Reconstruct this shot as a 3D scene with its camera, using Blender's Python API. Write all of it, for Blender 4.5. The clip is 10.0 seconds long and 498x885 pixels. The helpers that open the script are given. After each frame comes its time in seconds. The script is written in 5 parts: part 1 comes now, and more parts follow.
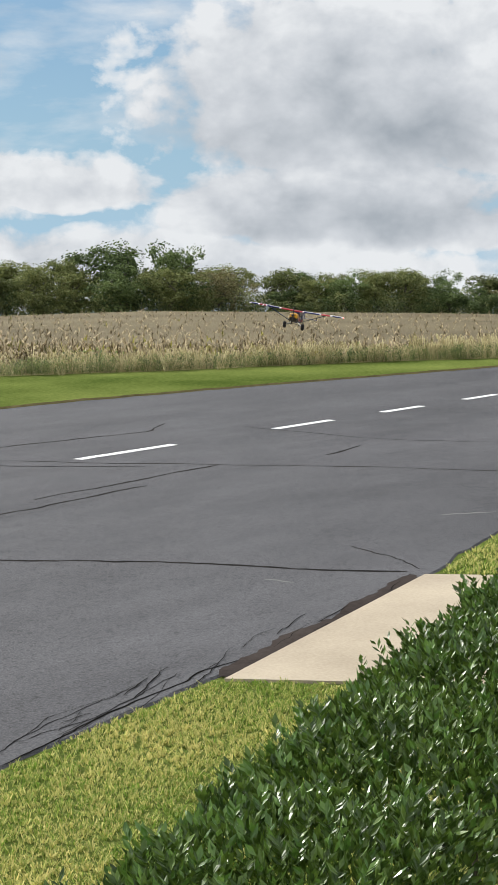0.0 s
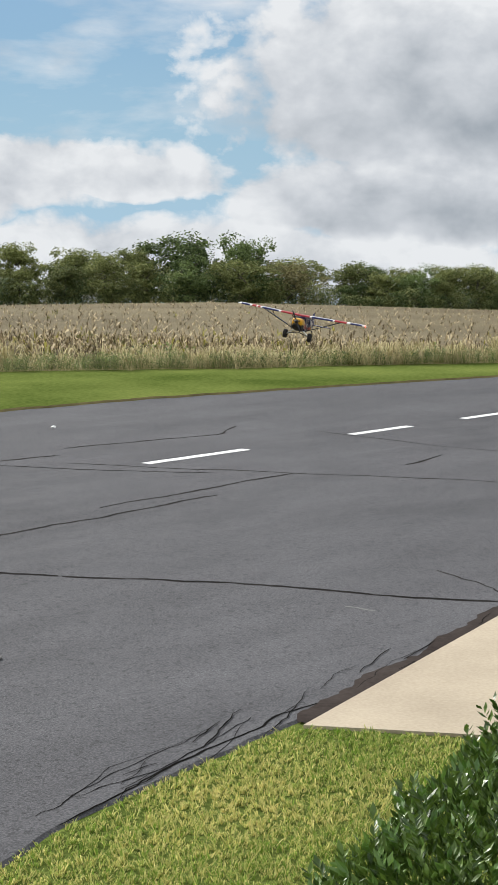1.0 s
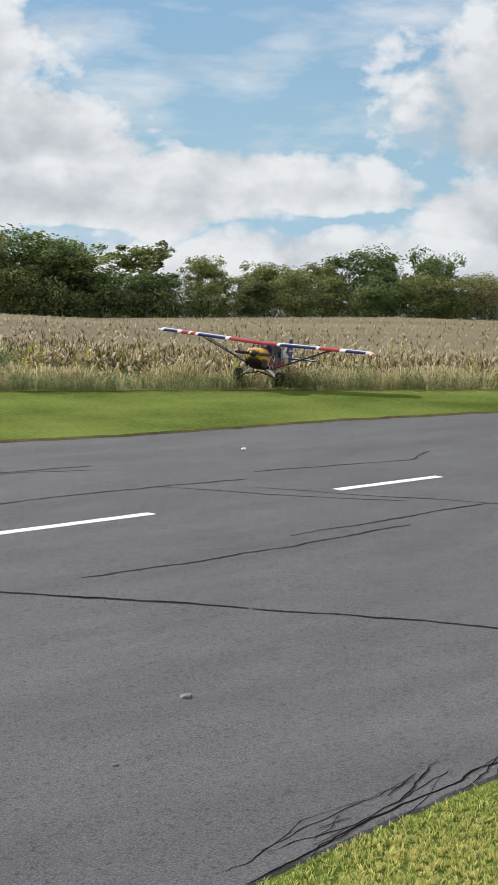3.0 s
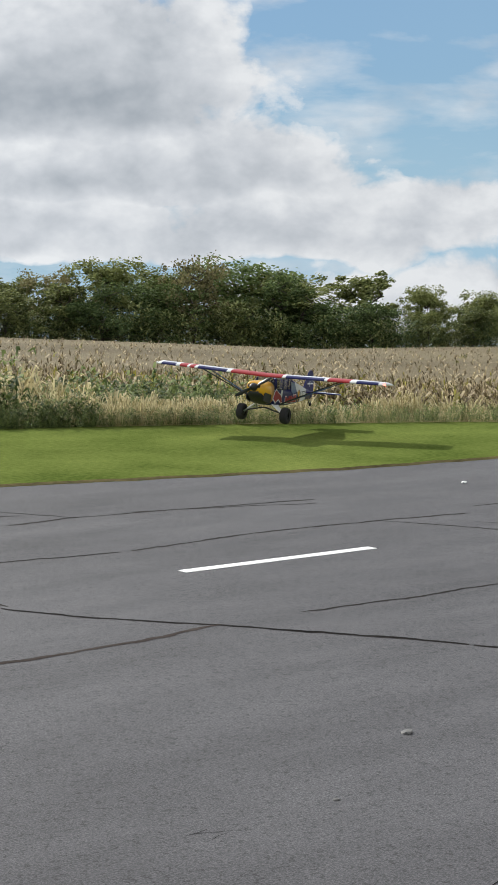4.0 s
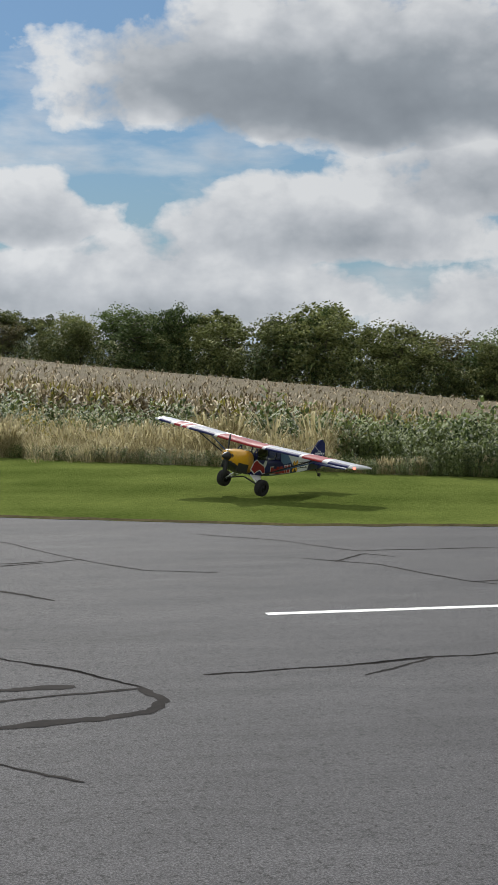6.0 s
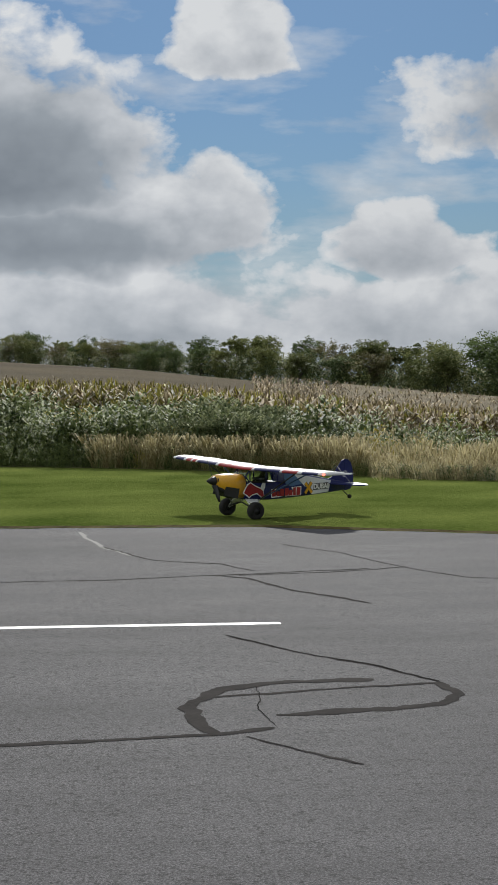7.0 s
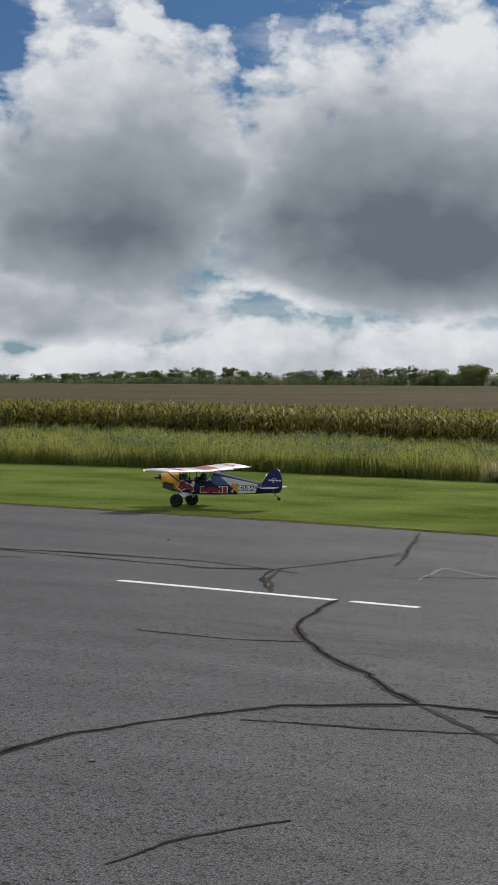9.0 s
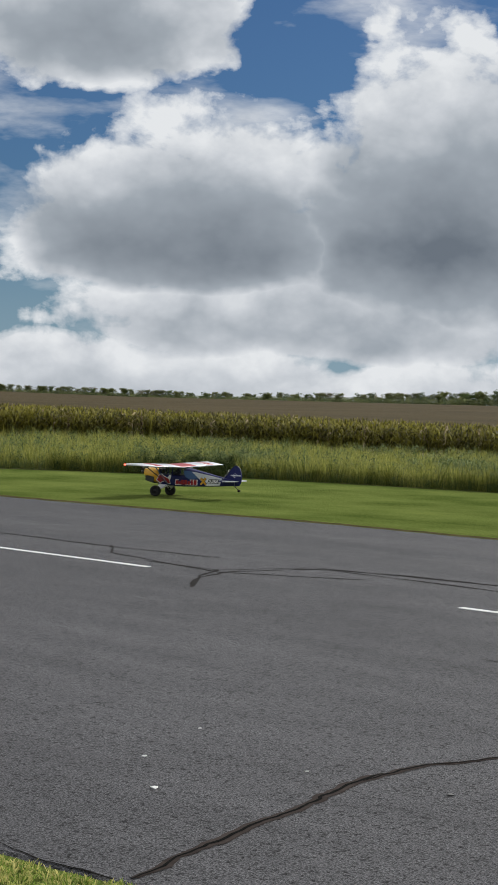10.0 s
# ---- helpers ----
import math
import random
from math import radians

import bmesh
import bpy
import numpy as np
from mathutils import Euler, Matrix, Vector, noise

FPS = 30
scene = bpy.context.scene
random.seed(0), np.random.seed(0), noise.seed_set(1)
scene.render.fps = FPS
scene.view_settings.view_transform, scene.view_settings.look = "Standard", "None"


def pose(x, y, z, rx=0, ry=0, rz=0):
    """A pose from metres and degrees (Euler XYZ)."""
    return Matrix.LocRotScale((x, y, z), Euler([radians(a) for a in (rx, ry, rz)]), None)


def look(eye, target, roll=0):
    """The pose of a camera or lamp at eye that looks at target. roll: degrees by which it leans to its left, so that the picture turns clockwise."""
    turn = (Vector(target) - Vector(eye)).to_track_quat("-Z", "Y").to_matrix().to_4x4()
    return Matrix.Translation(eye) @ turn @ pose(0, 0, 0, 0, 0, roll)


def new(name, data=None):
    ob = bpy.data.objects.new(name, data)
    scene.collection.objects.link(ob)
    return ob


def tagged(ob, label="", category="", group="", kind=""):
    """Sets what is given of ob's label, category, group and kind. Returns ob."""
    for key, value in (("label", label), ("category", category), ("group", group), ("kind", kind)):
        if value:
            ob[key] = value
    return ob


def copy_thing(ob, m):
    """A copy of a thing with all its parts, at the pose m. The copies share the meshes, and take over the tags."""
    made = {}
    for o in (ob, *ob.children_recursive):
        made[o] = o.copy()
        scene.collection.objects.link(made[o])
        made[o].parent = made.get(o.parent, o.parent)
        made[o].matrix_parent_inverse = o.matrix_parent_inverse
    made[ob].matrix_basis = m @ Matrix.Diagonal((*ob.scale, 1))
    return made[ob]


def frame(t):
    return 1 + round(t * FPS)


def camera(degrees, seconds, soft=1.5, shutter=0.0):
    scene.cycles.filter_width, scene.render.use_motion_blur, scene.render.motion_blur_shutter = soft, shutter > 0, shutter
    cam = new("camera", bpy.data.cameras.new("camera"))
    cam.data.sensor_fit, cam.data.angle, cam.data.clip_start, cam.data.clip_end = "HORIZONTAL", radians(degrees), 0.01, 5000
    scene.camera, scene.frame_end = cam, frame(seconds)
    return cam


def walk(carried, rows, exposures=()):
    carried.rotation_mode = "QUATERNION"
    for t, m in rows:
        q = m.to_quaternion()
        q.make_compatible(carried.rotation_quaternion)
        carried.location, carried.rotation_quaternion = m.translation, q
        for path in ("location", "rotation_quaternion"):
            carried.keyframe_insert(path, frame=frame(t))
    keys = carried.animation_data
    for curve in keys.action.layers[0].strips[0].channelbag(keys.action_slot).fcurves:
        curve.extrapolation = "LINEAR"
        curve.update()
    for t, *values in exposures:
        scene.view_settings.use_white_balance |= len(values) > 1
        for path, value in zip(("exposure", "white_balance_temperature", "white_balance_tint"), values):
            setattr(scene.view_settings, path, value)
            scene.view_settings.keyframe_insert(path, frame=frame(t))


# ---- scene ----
cam = camera(16.290, 10.0, soft=1.5)
CAMERA_PATH = [
    (0.0, pose(0.228, 0.765, 3.029, 83.154, 0.087, -53.531)),
    (0.5, pose(0.638, 1.182, 3.098, 82.884, -0.868, -52.422)),
    (1.0, pose(1.011, 1.515, 3.094, 82.861, -1.004, -51.214)),
    (1.5, pose(1.366, 1.835, 3.122, 82.846, -0.948, -49.936)),
    (2.0, pose(1.431, 1.883, 3.177, 82.848, -0.476, -48.585)),
    (2.2, pose(1.498, 1.885, 3.088, 83.142, -0.317, -47.740)),
    (3.3, pose(1.169, 1.786, 3.252, 83.118, -1.088, -43.548)),
    (3.5, pose(1.179, 1.753, 3.268, 83.279, -0.456, -42.132)),
    (4.0, pose(1.126, 1.732, 3.276, 84.039, -0.509, -37.871)),
    (4.5, pose(1.094, 1.691, 3.219, 84.817, -0.465, -32.867)),
    (5.0, pose(0.665, 1.002, 3.062, 85.659, 0.313, -27.795)),
    (5.5, pose(0.254, 0.289, 2.994, 86.044, -0.599, -22.161)),
    (6.0, pose(-0.202, -0.842, 2.879, 86.601, -0.614, -16.081)),
    (6.2, pose(-0.336, -1.210, 2.811, 86.870, -0.470, -13.499)),
    (7.3, pose(0.534, -1.112, 2.582, 87.885, -0.301, 0.812)),
    (7.5, pose(0.521, -1.566, 2.572, 88.184, -1.255, 4.621)),
    (8.1, pose(0.562, -2.287, 2.416, 88.847, -1.604, 15.618)),
    (8.6, pose(0.935, -3.871, 2.752, 88.273, -1.754, 24.014)),
    (9.0, pose(0.722, -3.510, 2.606, 88.488, -1.462, 30.101)),
    (9.5, pose(0.641, -3.678, 2.640, 88.696, -1.589, 36.109)),
    (10.0, pose(0.410, -3.610, 2.659, 88.776, -2.545, 40.699)),
]
walk(cam, CAMERA_PATH, exposures=[(0, 0.25), (2.0, 0.25), (4.5, 0.12), (6.0, -0.28), (8.0, -0.45), (10.0, -0.3)])

# ---- light ----
SUN_AZ, SUN_EL = 4.0, 30.0     # degrees from +y towards +x, and above the horizon
sun = new("sun", bpy.data.lights.new("sun", "SUN"))
sun.data.energy, sun.data.angle, sun.data.color = 5.0, radians(0.6), (1.0, 0.975, 0.925)
sun.matrix_basis = look((math.sin(radians(SUN_AZ)) * 50, math.cos(radians(SUN_AZ)) * 50, 50 * math.tan(radians(SUN_EL))), (0, 0, 0))


class Nodes:
    """A short way to write node trees."""

    def __init__(self, tree):
        self.t = tree
        tree.nodes.clear()

    def add(self, kind, **values):
        n = self.t.nodes.new(kind)
        for k, v in values.items():
            if k in n.inputs:
                s = n.inputs[k]
                if isinstance(v, bpy.types.NodeSocket):
                    self.t.links.new(v, s)
                else:
                    s.default_value = v
        return n

    def math(self, op, a, b=0.0, clamp=False):
        n = self.t.nodes.new("ShaderNodeMath")
        n.operation, n.use_clamp = op, clamp
        for s, v in zip(n.inputs, (a, b)):
            if isinstance(v, bpy.types.NodeSocket):
                self.t.links.new(v, s)
            else:
                s.default_value = v
        return n.outputs[0]

    def noise(self, vec, scale, detail=4.0, rough=0.55, distort=0.0):
        n = self.add("ShaderNodeTexNoise", Scale=scale, Detail=detail, Roughness=rough, Distortion=distort)
        if vec is not None:
            self.t.links.new(vec, n.inputs["Vector"])
        return n.outputs[0]

    def ramp(self, fac, stops):
        n = self.t.nodes.new("ShaderNodeValToRGB")
        e = n.color_ramp.elements
        while len(e) < len(stops):
            e.new(0.5)
        for el, (p, c) in zip(e, stops):
            el.position, el.color = p, (*c, 1.0) if len(c) == 3 else c
        self.t.links.new(fac, n.inputs[0])
        return n.outputs[0]

    def mix(self, fac, a, b, blend="MIX"):
        n = self.t.nodes.new("ShaderNodeMix")
        n.data_type, n.blend_type = "RGBA", blend
        for i, v in ((0, fac), (6, a), (7, b)):
            if isinstance(v, bpy.types.NodeSocket):
                self.t.links.new(v, n.inputs[i])
            else:
                n.inputs[i].default_value = v if i == 0 else (*v, 1.0)
        return n.outputs[2]


# sky: clear blue between broken cumulus, laid out by azimuth and height (degrees)
# each cloud: azimuth, height of its base, half width, height, darkness of its belly
UPPER = [(57, 3.3, 7.5, 5.5, 0.30), (31.0, 5.3, 8.0, 4.8, 0.38), (19, 7.7, 10.0, 4.0, 0.65), (24.5, 4.9, 5.2, 3.2, 0.32), (9, 3.6, 2.8, 2.1, 0.3), (-7, 6.3, 8.5, 5.6, 0.9),
         (2.3, 4.4, 2.0, 2.9, 0.25), (3.6, 10.3, 2.2, 2.2, 0.1), (-24.5, 5.2, 8.0, 7.6, 1.2), (-16.0, 5.2, 4.2, 5.0, 1.0), (-34.5, 5.2, 5.2, 7.6, 1.0), (-42.5, 4.9, 6.4, 4.7, 0.9),
         (-28.4, 5.6, 2.4, 5.6, 0.95), (-46, 11.6, 4.6, 4.0, 0.6), (-12, 4.6, 5.0, 5.0, 0.6)]
LOWER = [(57, 0.4, 6.8, 2.3, 0.28), (44.0, 1.3, 7.5, 1.5, 0.08), (34, 2.7, 7.8, 2.8, 0.28), (29, 0.5, 10.0, 2.2, 0.22), (39.5, 0.7, 6.5, 2.1, 0.12), (18.5, 3.0, 6.0, 2.4, 0.28),
         (12, 1.0, 9.0, 2.5, 0.3), (-3.5, 3.8, 8.0, 3.2, 0.65), (-3, 0.9, 11.0, 2.8, 0.35), (-21, 3.4, 9.5, 2.0, 0.42), (-39, 2.4, 8.5, 2.5, 0.42), (-25, 0.0, 15.0, 2.7, 0.25),
         (-44, 0.0, 11.0, 2.2, 0.3), (50, -1.8, 14.0, 2.1, 0.06)]
world = bpy.data.worlds.new("world")
scene.world = world
world.use_nodes = True
W = Nodes(world.node_tree)
sky = W.t.nodes.new("ShaderNodeTexSky")
sky.sky_type, sky.sun_disc = "NISHITA", False
sky.sun_elevation, sky.sun_rotation = radians(SUN_EL), radians(SUN_AZ)
sky.air_density, sky.dust_density, sky.ozone_density = 1.0, 0.6, 2.0
direction = W.t.nodes.new("ShaderNodeTexCoord").outputs["Generated"]
xyz = W.add("ShaderNodeSeparateXYZ", Vector=direction)
azimuth = W.math("MULTIPLY", W.math("ARCTAN2", xyz.outputs[0], xyz.outputs[1]), 57.2958)
height = W.math("MULTIPLY", W.math("ARCSINE", xyz.outputs[2]), 57.2958)
flat = W.add("ShaderNodeCombineXYZ", X=azimuth, Y=W.math("MULTIPLY", height, 1.35), Z=0.0).outputs[0]
wide = W.add("ShaderNodeCombineXYZ", X=azimuth, Y=W.math("MULTIPLY", height, 3.2), Z=4.0).outputs[0]
billow = W.noise(flat, 0.36, 8.0, 0.58, 0.15)
streak = W.noise(wide, 0.16, 6.0, 0.55, 0.1)
cells = W.t.nodes.new("ShaderNodeTexVoronoi")
cells.feature, cells.normalize = "SMOOTH_F1", True
for k, v in (("Scale", 0.55), ("Detail", 3.0), ("Roughness", 0.5), ("Smoothness", 0.35)):
    cells.inputs[k].default_value = v
W.t.links.new(flat, cells.inputs["Vector"])
puff = W.math("SUBTRACT", 0.42, cells.outputs["Distance"])
wob = W.add("ShaderNodeTexNoise", Vector=flat, Scale=0.22, Detail=4.0, Roughness=0.55)
wobble = W.add("ShaderNodeSeparateColor", Color=wob.outputs[1])
az_w = W.math("ADD", azimuth, W.math("MULTIPLY", W.math("SUBTRACT", wobble.outputs[0], 0.5), 5.0))
el_w = W.math("ADD", height, W.math("MULTIPLY", W.math("SUBTRACT", wobble.outputs[1], 0.5), 2.2))


def heap(table):
    """The outline and the dark bellies of flat-based cumulus clouds."""
    body, belly = None, None
    for a, base, wide_by, tall, darkness in table:
        u = W.math("DIVIDE", W.math("SUBTRACT", az_w, a), wide_by)
        v = W.math("DIVIDE", W.math("SUBTRACT", el_w, base), tall)
        below = W.math("MULTIPLY", W.math("MINIMUM", v, 0.0), 3.0)
        d = W.math("SUBTRACT", 1.0, W.math("ADD", W.math("MULTIPLY", u, u), W.math("ADD", W.math("MULTIPLY", v, W.math("ABSOLUTE", v)), W.math("MULTIPLY", below, below))))
        up = W.math("MAXIMUM", v, 0.0)
        low = W.math("SUBTRACT", 1.0, W.math("MULTIPLY", up, W.math("ADD", 0.55, W.math("MULTIPLY", up, 0.75))), True)
        g = W.math("MULTIPLY", W.math("MULTIPLY", W.math("MAXIMUM", d, 0.0), low), darkness)
        body = d if body is None else W.math("MAXIMUM", body, d)
        belly = g if belly is None else W.math("MAXIMUM", belly, g)
    return body, belly


body_u, belly_u = heap(UPPER)
body_l, belly_l = heap(LOWER)
body, dark = W.math("MAXIMUM", body_u, body_l), W.math("MAXIMUM", belly_u, belly_l)
ragged = W.math("ADD", W.math("MULTIPLY", W.math("SUBTRACT", billow, 0.5), 1.9), W.math("MULTIPLY", puff, 0.9))
# unseen cloud cover past the tables, added to raise the ambient light
around = W.math("MAXIMUM", W.math("DIVIDE", W.math("SUBTRACT", W.math("ABSOLUTE", azimuth), 60.0), 8.0, True), W.math("DIVIDE", W.math("SUBTRACT", height, 14.0), 6.0, True))
body = W.math("MAXIMUM", body, W.math("SUBTRACT", W.math("MULTIPLY", around, 1.35), 1.0))
cover = W.math("ADD", W.math("MULTIPLY", W.math("MAXIMUM", body, -1.2), 0.85), ragged)
thin = W.math("MULTIPLY", W.math("SUBTRACT", streak, 0.50), 2.2)
thin = W.math("ADD", thin, W.math("MULTIPLY", W.math("SUBTRACT", 1.0, W.math("DIVIDE", height, 4.0, True)), 0.22))
cover = W.math("MAXIMUM", W.ramp(cover, [(0.02, (0, 0, 0)), (0.16, (0.6, 0.6, 0.6)), (0.34, (1, 1, 1))]), W.math("MULTIPLY", thin, 1.6, True))
shade = W.math("ADD", W.math("MULTIPLY", dark, W.math("ADD", 0.35, W.math("MULTIPLY", billow, 1.1))), W.math("MULTIPLY", W.math("SUBTRACT", 0.02, puff), 0.55))
shade = W.math("ADD", shade, W.math("MULTIPLY", W.math("SUBTRACT", 0.5, billow), 0.75))
shade = W.math("ADD", shade, 0.10)
lit = W.math("SUBTRACT", 1.12, W.math("MULTIPLY", W.math("DIVIDE", W.math("ADD", azimuth, 10.0), 50.0, True), 0.32))
cloud = W.ramp(shade, [(0.0, (0.85, 0.875, 0.90)), (0.18, (0.645, 0.68, 0.725)), (0.45, (0.375, 0.42, 0.47)), (1.0, (0.158, 0.188, 0.228))])
cloud = W.mix(1.0, cloud, W.add("ShaderNodeCombineColor", Red=lit, Green=lit, Blue=lit).outputs[0], "MULTIPLY")
blue = W.mix(1.0, sky.outputs[0], (0.023, 0.037, 0.056), "MULTIPLY")
veil = W.math("MULTIPLY", W.math("DIVIDE", W.math("SUBTRACT", azimuth, 5.0), 40.0, True), 0.5)
low = W.math("MULTIPLY", W.math("SUBTRACT", 1.0, W.math("DIVIDE", height, 6.0, True)), 0.75)
blue = W.mix(low, blue, (0.34, 0.50, 0.64))
blue = W.mix(veil, blue, (0.36, 0.54, 0.68))
bright = W.mix(cover, blue, cloud)
background = W.add("ShaderNodeBackground", Color=bright, Strength=1.0)
W.t.links.new(background.outputs[0], W.add("ShaderNodeOutputWorld").inputs[0])

# ---- materials ----


def material(name, dark, light, scale=3.0, rough=0.8, fine=40.0, bump=0.3, bump_scale=None, metal=0.0, island=0.0, random_object=0.0, translucent=0.0, spread=(0.3, 0.7), spec=0.5, coat=0.0, dist=0.02):
    m = bpy.data.materials.new(name)
    m.use_nodes = True
    n = Nodes(m.node_tree)
    at = n.t.nodes.new("ShaderNodeTexCoord").outputs["Object"]
    big = n.noise(at, scale, 4.0)
    small = n.noise(at, fine, 3.0)
    f = n.math("ADD", n.math("MULTIPLY", big, 0.65), n.math("MULTIPLY", small, 0.35))
    if island:
        geo = n.t.nodes.new("ShaderNodeNewGeometry")
        f = n.math("ADD", f, n.math("MULTIPLY", n.math("SUBTRACT", geo.outputs["Random Per Island"], 0.5), island))
    if random_object:
        info = n.t.nodes.new("ShaderNodeObjectInfo")
        f = n.math("ADD", f, n.math("MULTIPLY", n.math("SUBTRACT", info.outputs["Random"], 0.5), random_object))
    c = n.ramp(f, [(spread[0], dark), (spread[1], light)])
    b = n.add("ShaderNodeBsdfPrincipled", Roughness=rough, Metallic=metal)
    b.inputs["Specular IOR Level"].default_value = spec
    b.inputs["Coat Weight"].default_value = coat
    n.t.links.new(c, b.inputs["Base Color"])
    if bump:
        bp = n.add("ShaderNodeBump", Strength=bump, Distance=dist, Height=n.noise(at, bump_scale or fine, 4.0))
        n.t.links.new(bp.outputs[0], b.inputs["Normal"])
    shader = b.outputs[0]
    if translucent:
        tr = n.add("ShaderNodeBsdfTranslucent")
        n.t.links.new(c, tr.inputs["Color"])
        mx = n.add("ShaderNodeMixShader")
        mx.inputs[0].default_value = translucent
        n.t.links.new(b.outputs[0], mx.inputs[1])
        n.t.links.new(tr.outputs[0], mx.inputs[2])
        shader = mx.outputs[0]
    n.t.links.new(shader, n.add("ShaderNodeOutputMaterial").inputs[0])
    return m


def asphalt_material():
    m = bpy.data.materials.new("weathered asphalt")
    m.use_nodes = True
    n = Nodes(m.node_tree)
    at = n.t.nodes.new("ShaderNodeTexCoord").outputs["Object"]
    stretch = n.add("ShaderNodeMapping", Vector=at, Scale=(0.35, 1.0, 1.0)).outputs[0]
    patch = n.noise(stretch, 0.35, 5.0, 0.6)
    streak = n.noise(stretch, 1.6, 4.0, 0.65)
    grit = n.noise(at, 66.0, 3.0, 0.8)
    f = n.math("ADD", n.math("MULTIPLY", patch, 0.6), n.math("MULTIPLY", streak, 0.4))
    c = n.ramp(f, [(0.34, (0.062, 0.0615, 0.066)), (0.66, (0.106, 0.105, 0.112))])
    g = n.ramp(grit, [(0.395, (0.26, 0.26, 0.26)), (0.50, (0.82, 0.82, 0.82)), (0.61, (2.0, 1.98, 1.95))])
    x = n.add("ShaderNodeSeparateXYZ", Vector=at).outputs[0]
    worn = n.ramp(n.math("ADD", n.math("MULTIPLY", x, -0.05), n.math("ADD", 0.35, n.math("MULTIPLY", patch, 0.4))), [(0.25, (0.45, 0.45, 0.45)), (0.75, (1, 1, 1))])
    c = n.mix(worn, c, n.mix(1.0, c, g, "MULTIPLY"))
    pits = n.ramp(n.noise(at, 24.0, 4.0, 0.75), [(0.37, (0.12, 0.12, 0.12)), (0.46, (1.0, 1.0, 1.0)), (0.62, (1.05, 1.05, 1.05)), (0.70, (1.6, 1.58, 1.55))])
    c = n.mix(worn, c, n.mix(1.0, c, pits, "MULTIPLY"))
    b = n.add("ShaderNodeBsdfPrincipled", Roughness=0.85)
    b.inputs["Specular IOR Level"].default_value = 0.12
    n.t.links.new(c, b.inputs["Base Color"])
    bp = n.add("ShaderNodeBump", Strength=0.6, Distance=0.006, Height=grit)
    n.t.links.new(bp.outputs[0], b.inputs["Normal"])
    n.t.links.new(b.outputs[0], n.add("ShaderNodeOutputMaterial").inputs[0])
    return m


M_asphalt = asphalt_material()
M_lawn = material("mown lawn", (0.066, 0.098, 0.020), (0.185, 0.222, 0.060), 0.30, 0.95, 11.0, 1.0, 30.0, dist=0.05, spec=0.0, spread=(0.36, 0.66))
M_edge = material("dry turf edge", (0.040, 0.032, 0.014), (0.15, 0.125, 0.05), 2.0, 0.95, 14.0, 0.6, 20.0, spec=0.05)
M_rough_soil = material("weedy soil", (0.07, 0.065, 0.03), (0.19, 0.18, 0.08), 0.5, 0.95, 6.0, 0.8, 8.0, spec=0.2)
M_field = material("far crop canopy", (0.105, 0.085, 0.050), (0.215, 0.180, 0.110), 0.03, 0.95, 0.9, 1.0, 2.0, spec=0.1, dist=0.5)
M_tilled = material("brown far field", (0.052, 0.040, 0.020), (0.100, 0.078, 0.040), 0.03, 0.95, 0.9, 1.0, 2.0, spec=0.05, dist=0.3)
M_far = material("far meadow and soil", (0.06, 0.075, 0.03), (0.12, 0.11, 0.05), 0.02, 0.95, 0.5, 0.5, 1.0, spec=0.1)
M_concrete = material("tan concrete", (0.31, 0.255, 0.185), (0.49, 0.415, 0.31), 0.8, 0.85, 38.0, 0.5, 50.0, dist=0.004, spec=0.3)
M_tar = material("dark crack sealant", (0.010, 0.009, 0.009), (0.036, 0.032, 0.030), 2.0, 0.9, 30.0, 0.4, 40.0, dist=0.004, spec=0.04)
M_brown_tar = material("brown weathered sealant", (0.024, 0.018, 0.016), (0.062, 0.050, 0.044), 2.0, 0.9, 30.0, 0.4, 40.0, dist=0.004, spec=0.04)
M_gap = material("open crack", (0.004, 0.004, 0.004), (0.012, 0.011, 0.010), 5.0, 0.95, 30.0, 0.2, spec=0.02)
M_pale = material("pale worn sealant", (0.095, 0.094, 0.09), (0.15, 0.147, 0.14), 3.0, 0.8, 30.0, 0.3)
M_line = material("white line paint", (0.60, 0.60, 0.58), (0.84, 0.84, 0.82), 3.0, 0.6, 60.0, 0.3, 80.0, dist=0.003)
M_blade = material("grass blades", (0.17, 0.29, 0.035), (0.70, 0.62, 0.24), 0.9, 0.75, 7.0, 0.0, island=0.5, translucent=0.5, spec=0.25)
M_leaf = material("glossy dark leaves", (0.034, 0.068, 0.010), (0.115, 0.185, 0.030), 3.0, 0.42, 20.0, 0.0, island=0.5, translucent=0.15, spec=0.42)
M_new_leaf = material("young light leaves", (0.06, 0.13, 0.02), (0.14, 0.24, 0.05), 3.0, 0.35, 20.0, 0.0, island=0.5, translucent=0.2, spec=0.5)
M_bark = material("brown bark", (0.045, 0.035, 0.026), (0.12, 0.10, 0.08), 2.0, 0.9, 12.0, 0.6, 10.0)
M_corn_dry = material("dry corn", (0.105, 0.078, 0.036), (0.47, 0.385, 0.235), 0.06, 0.75, 1.2, 0.0, island=1.0, translucent=0.2, spec=0.25)
M_corn_green = material("ripening corn", (0.065, 0.060, 0.010), (0.29, 0.265, 0.042), 0.05, 0.65, 1.2, 0.0, island=0.75, translucent=0.35, spec=0.3)
M_plume = material("pale seed grass", (0.26, 0.22, 0.10), (0.60, 0.53, 0.31), 0.3, 0.85, 3.0, 0.0, island=0.6, translucent=0.35, spec=0.2)
M_weed = material("green weeds", (0.040, 0.068, 0.016), (0.20, 0.25, 0.075), 0.2, 0.7, 2.0, 0.0, island=0.7, translucent=0.3, spec=0.25)
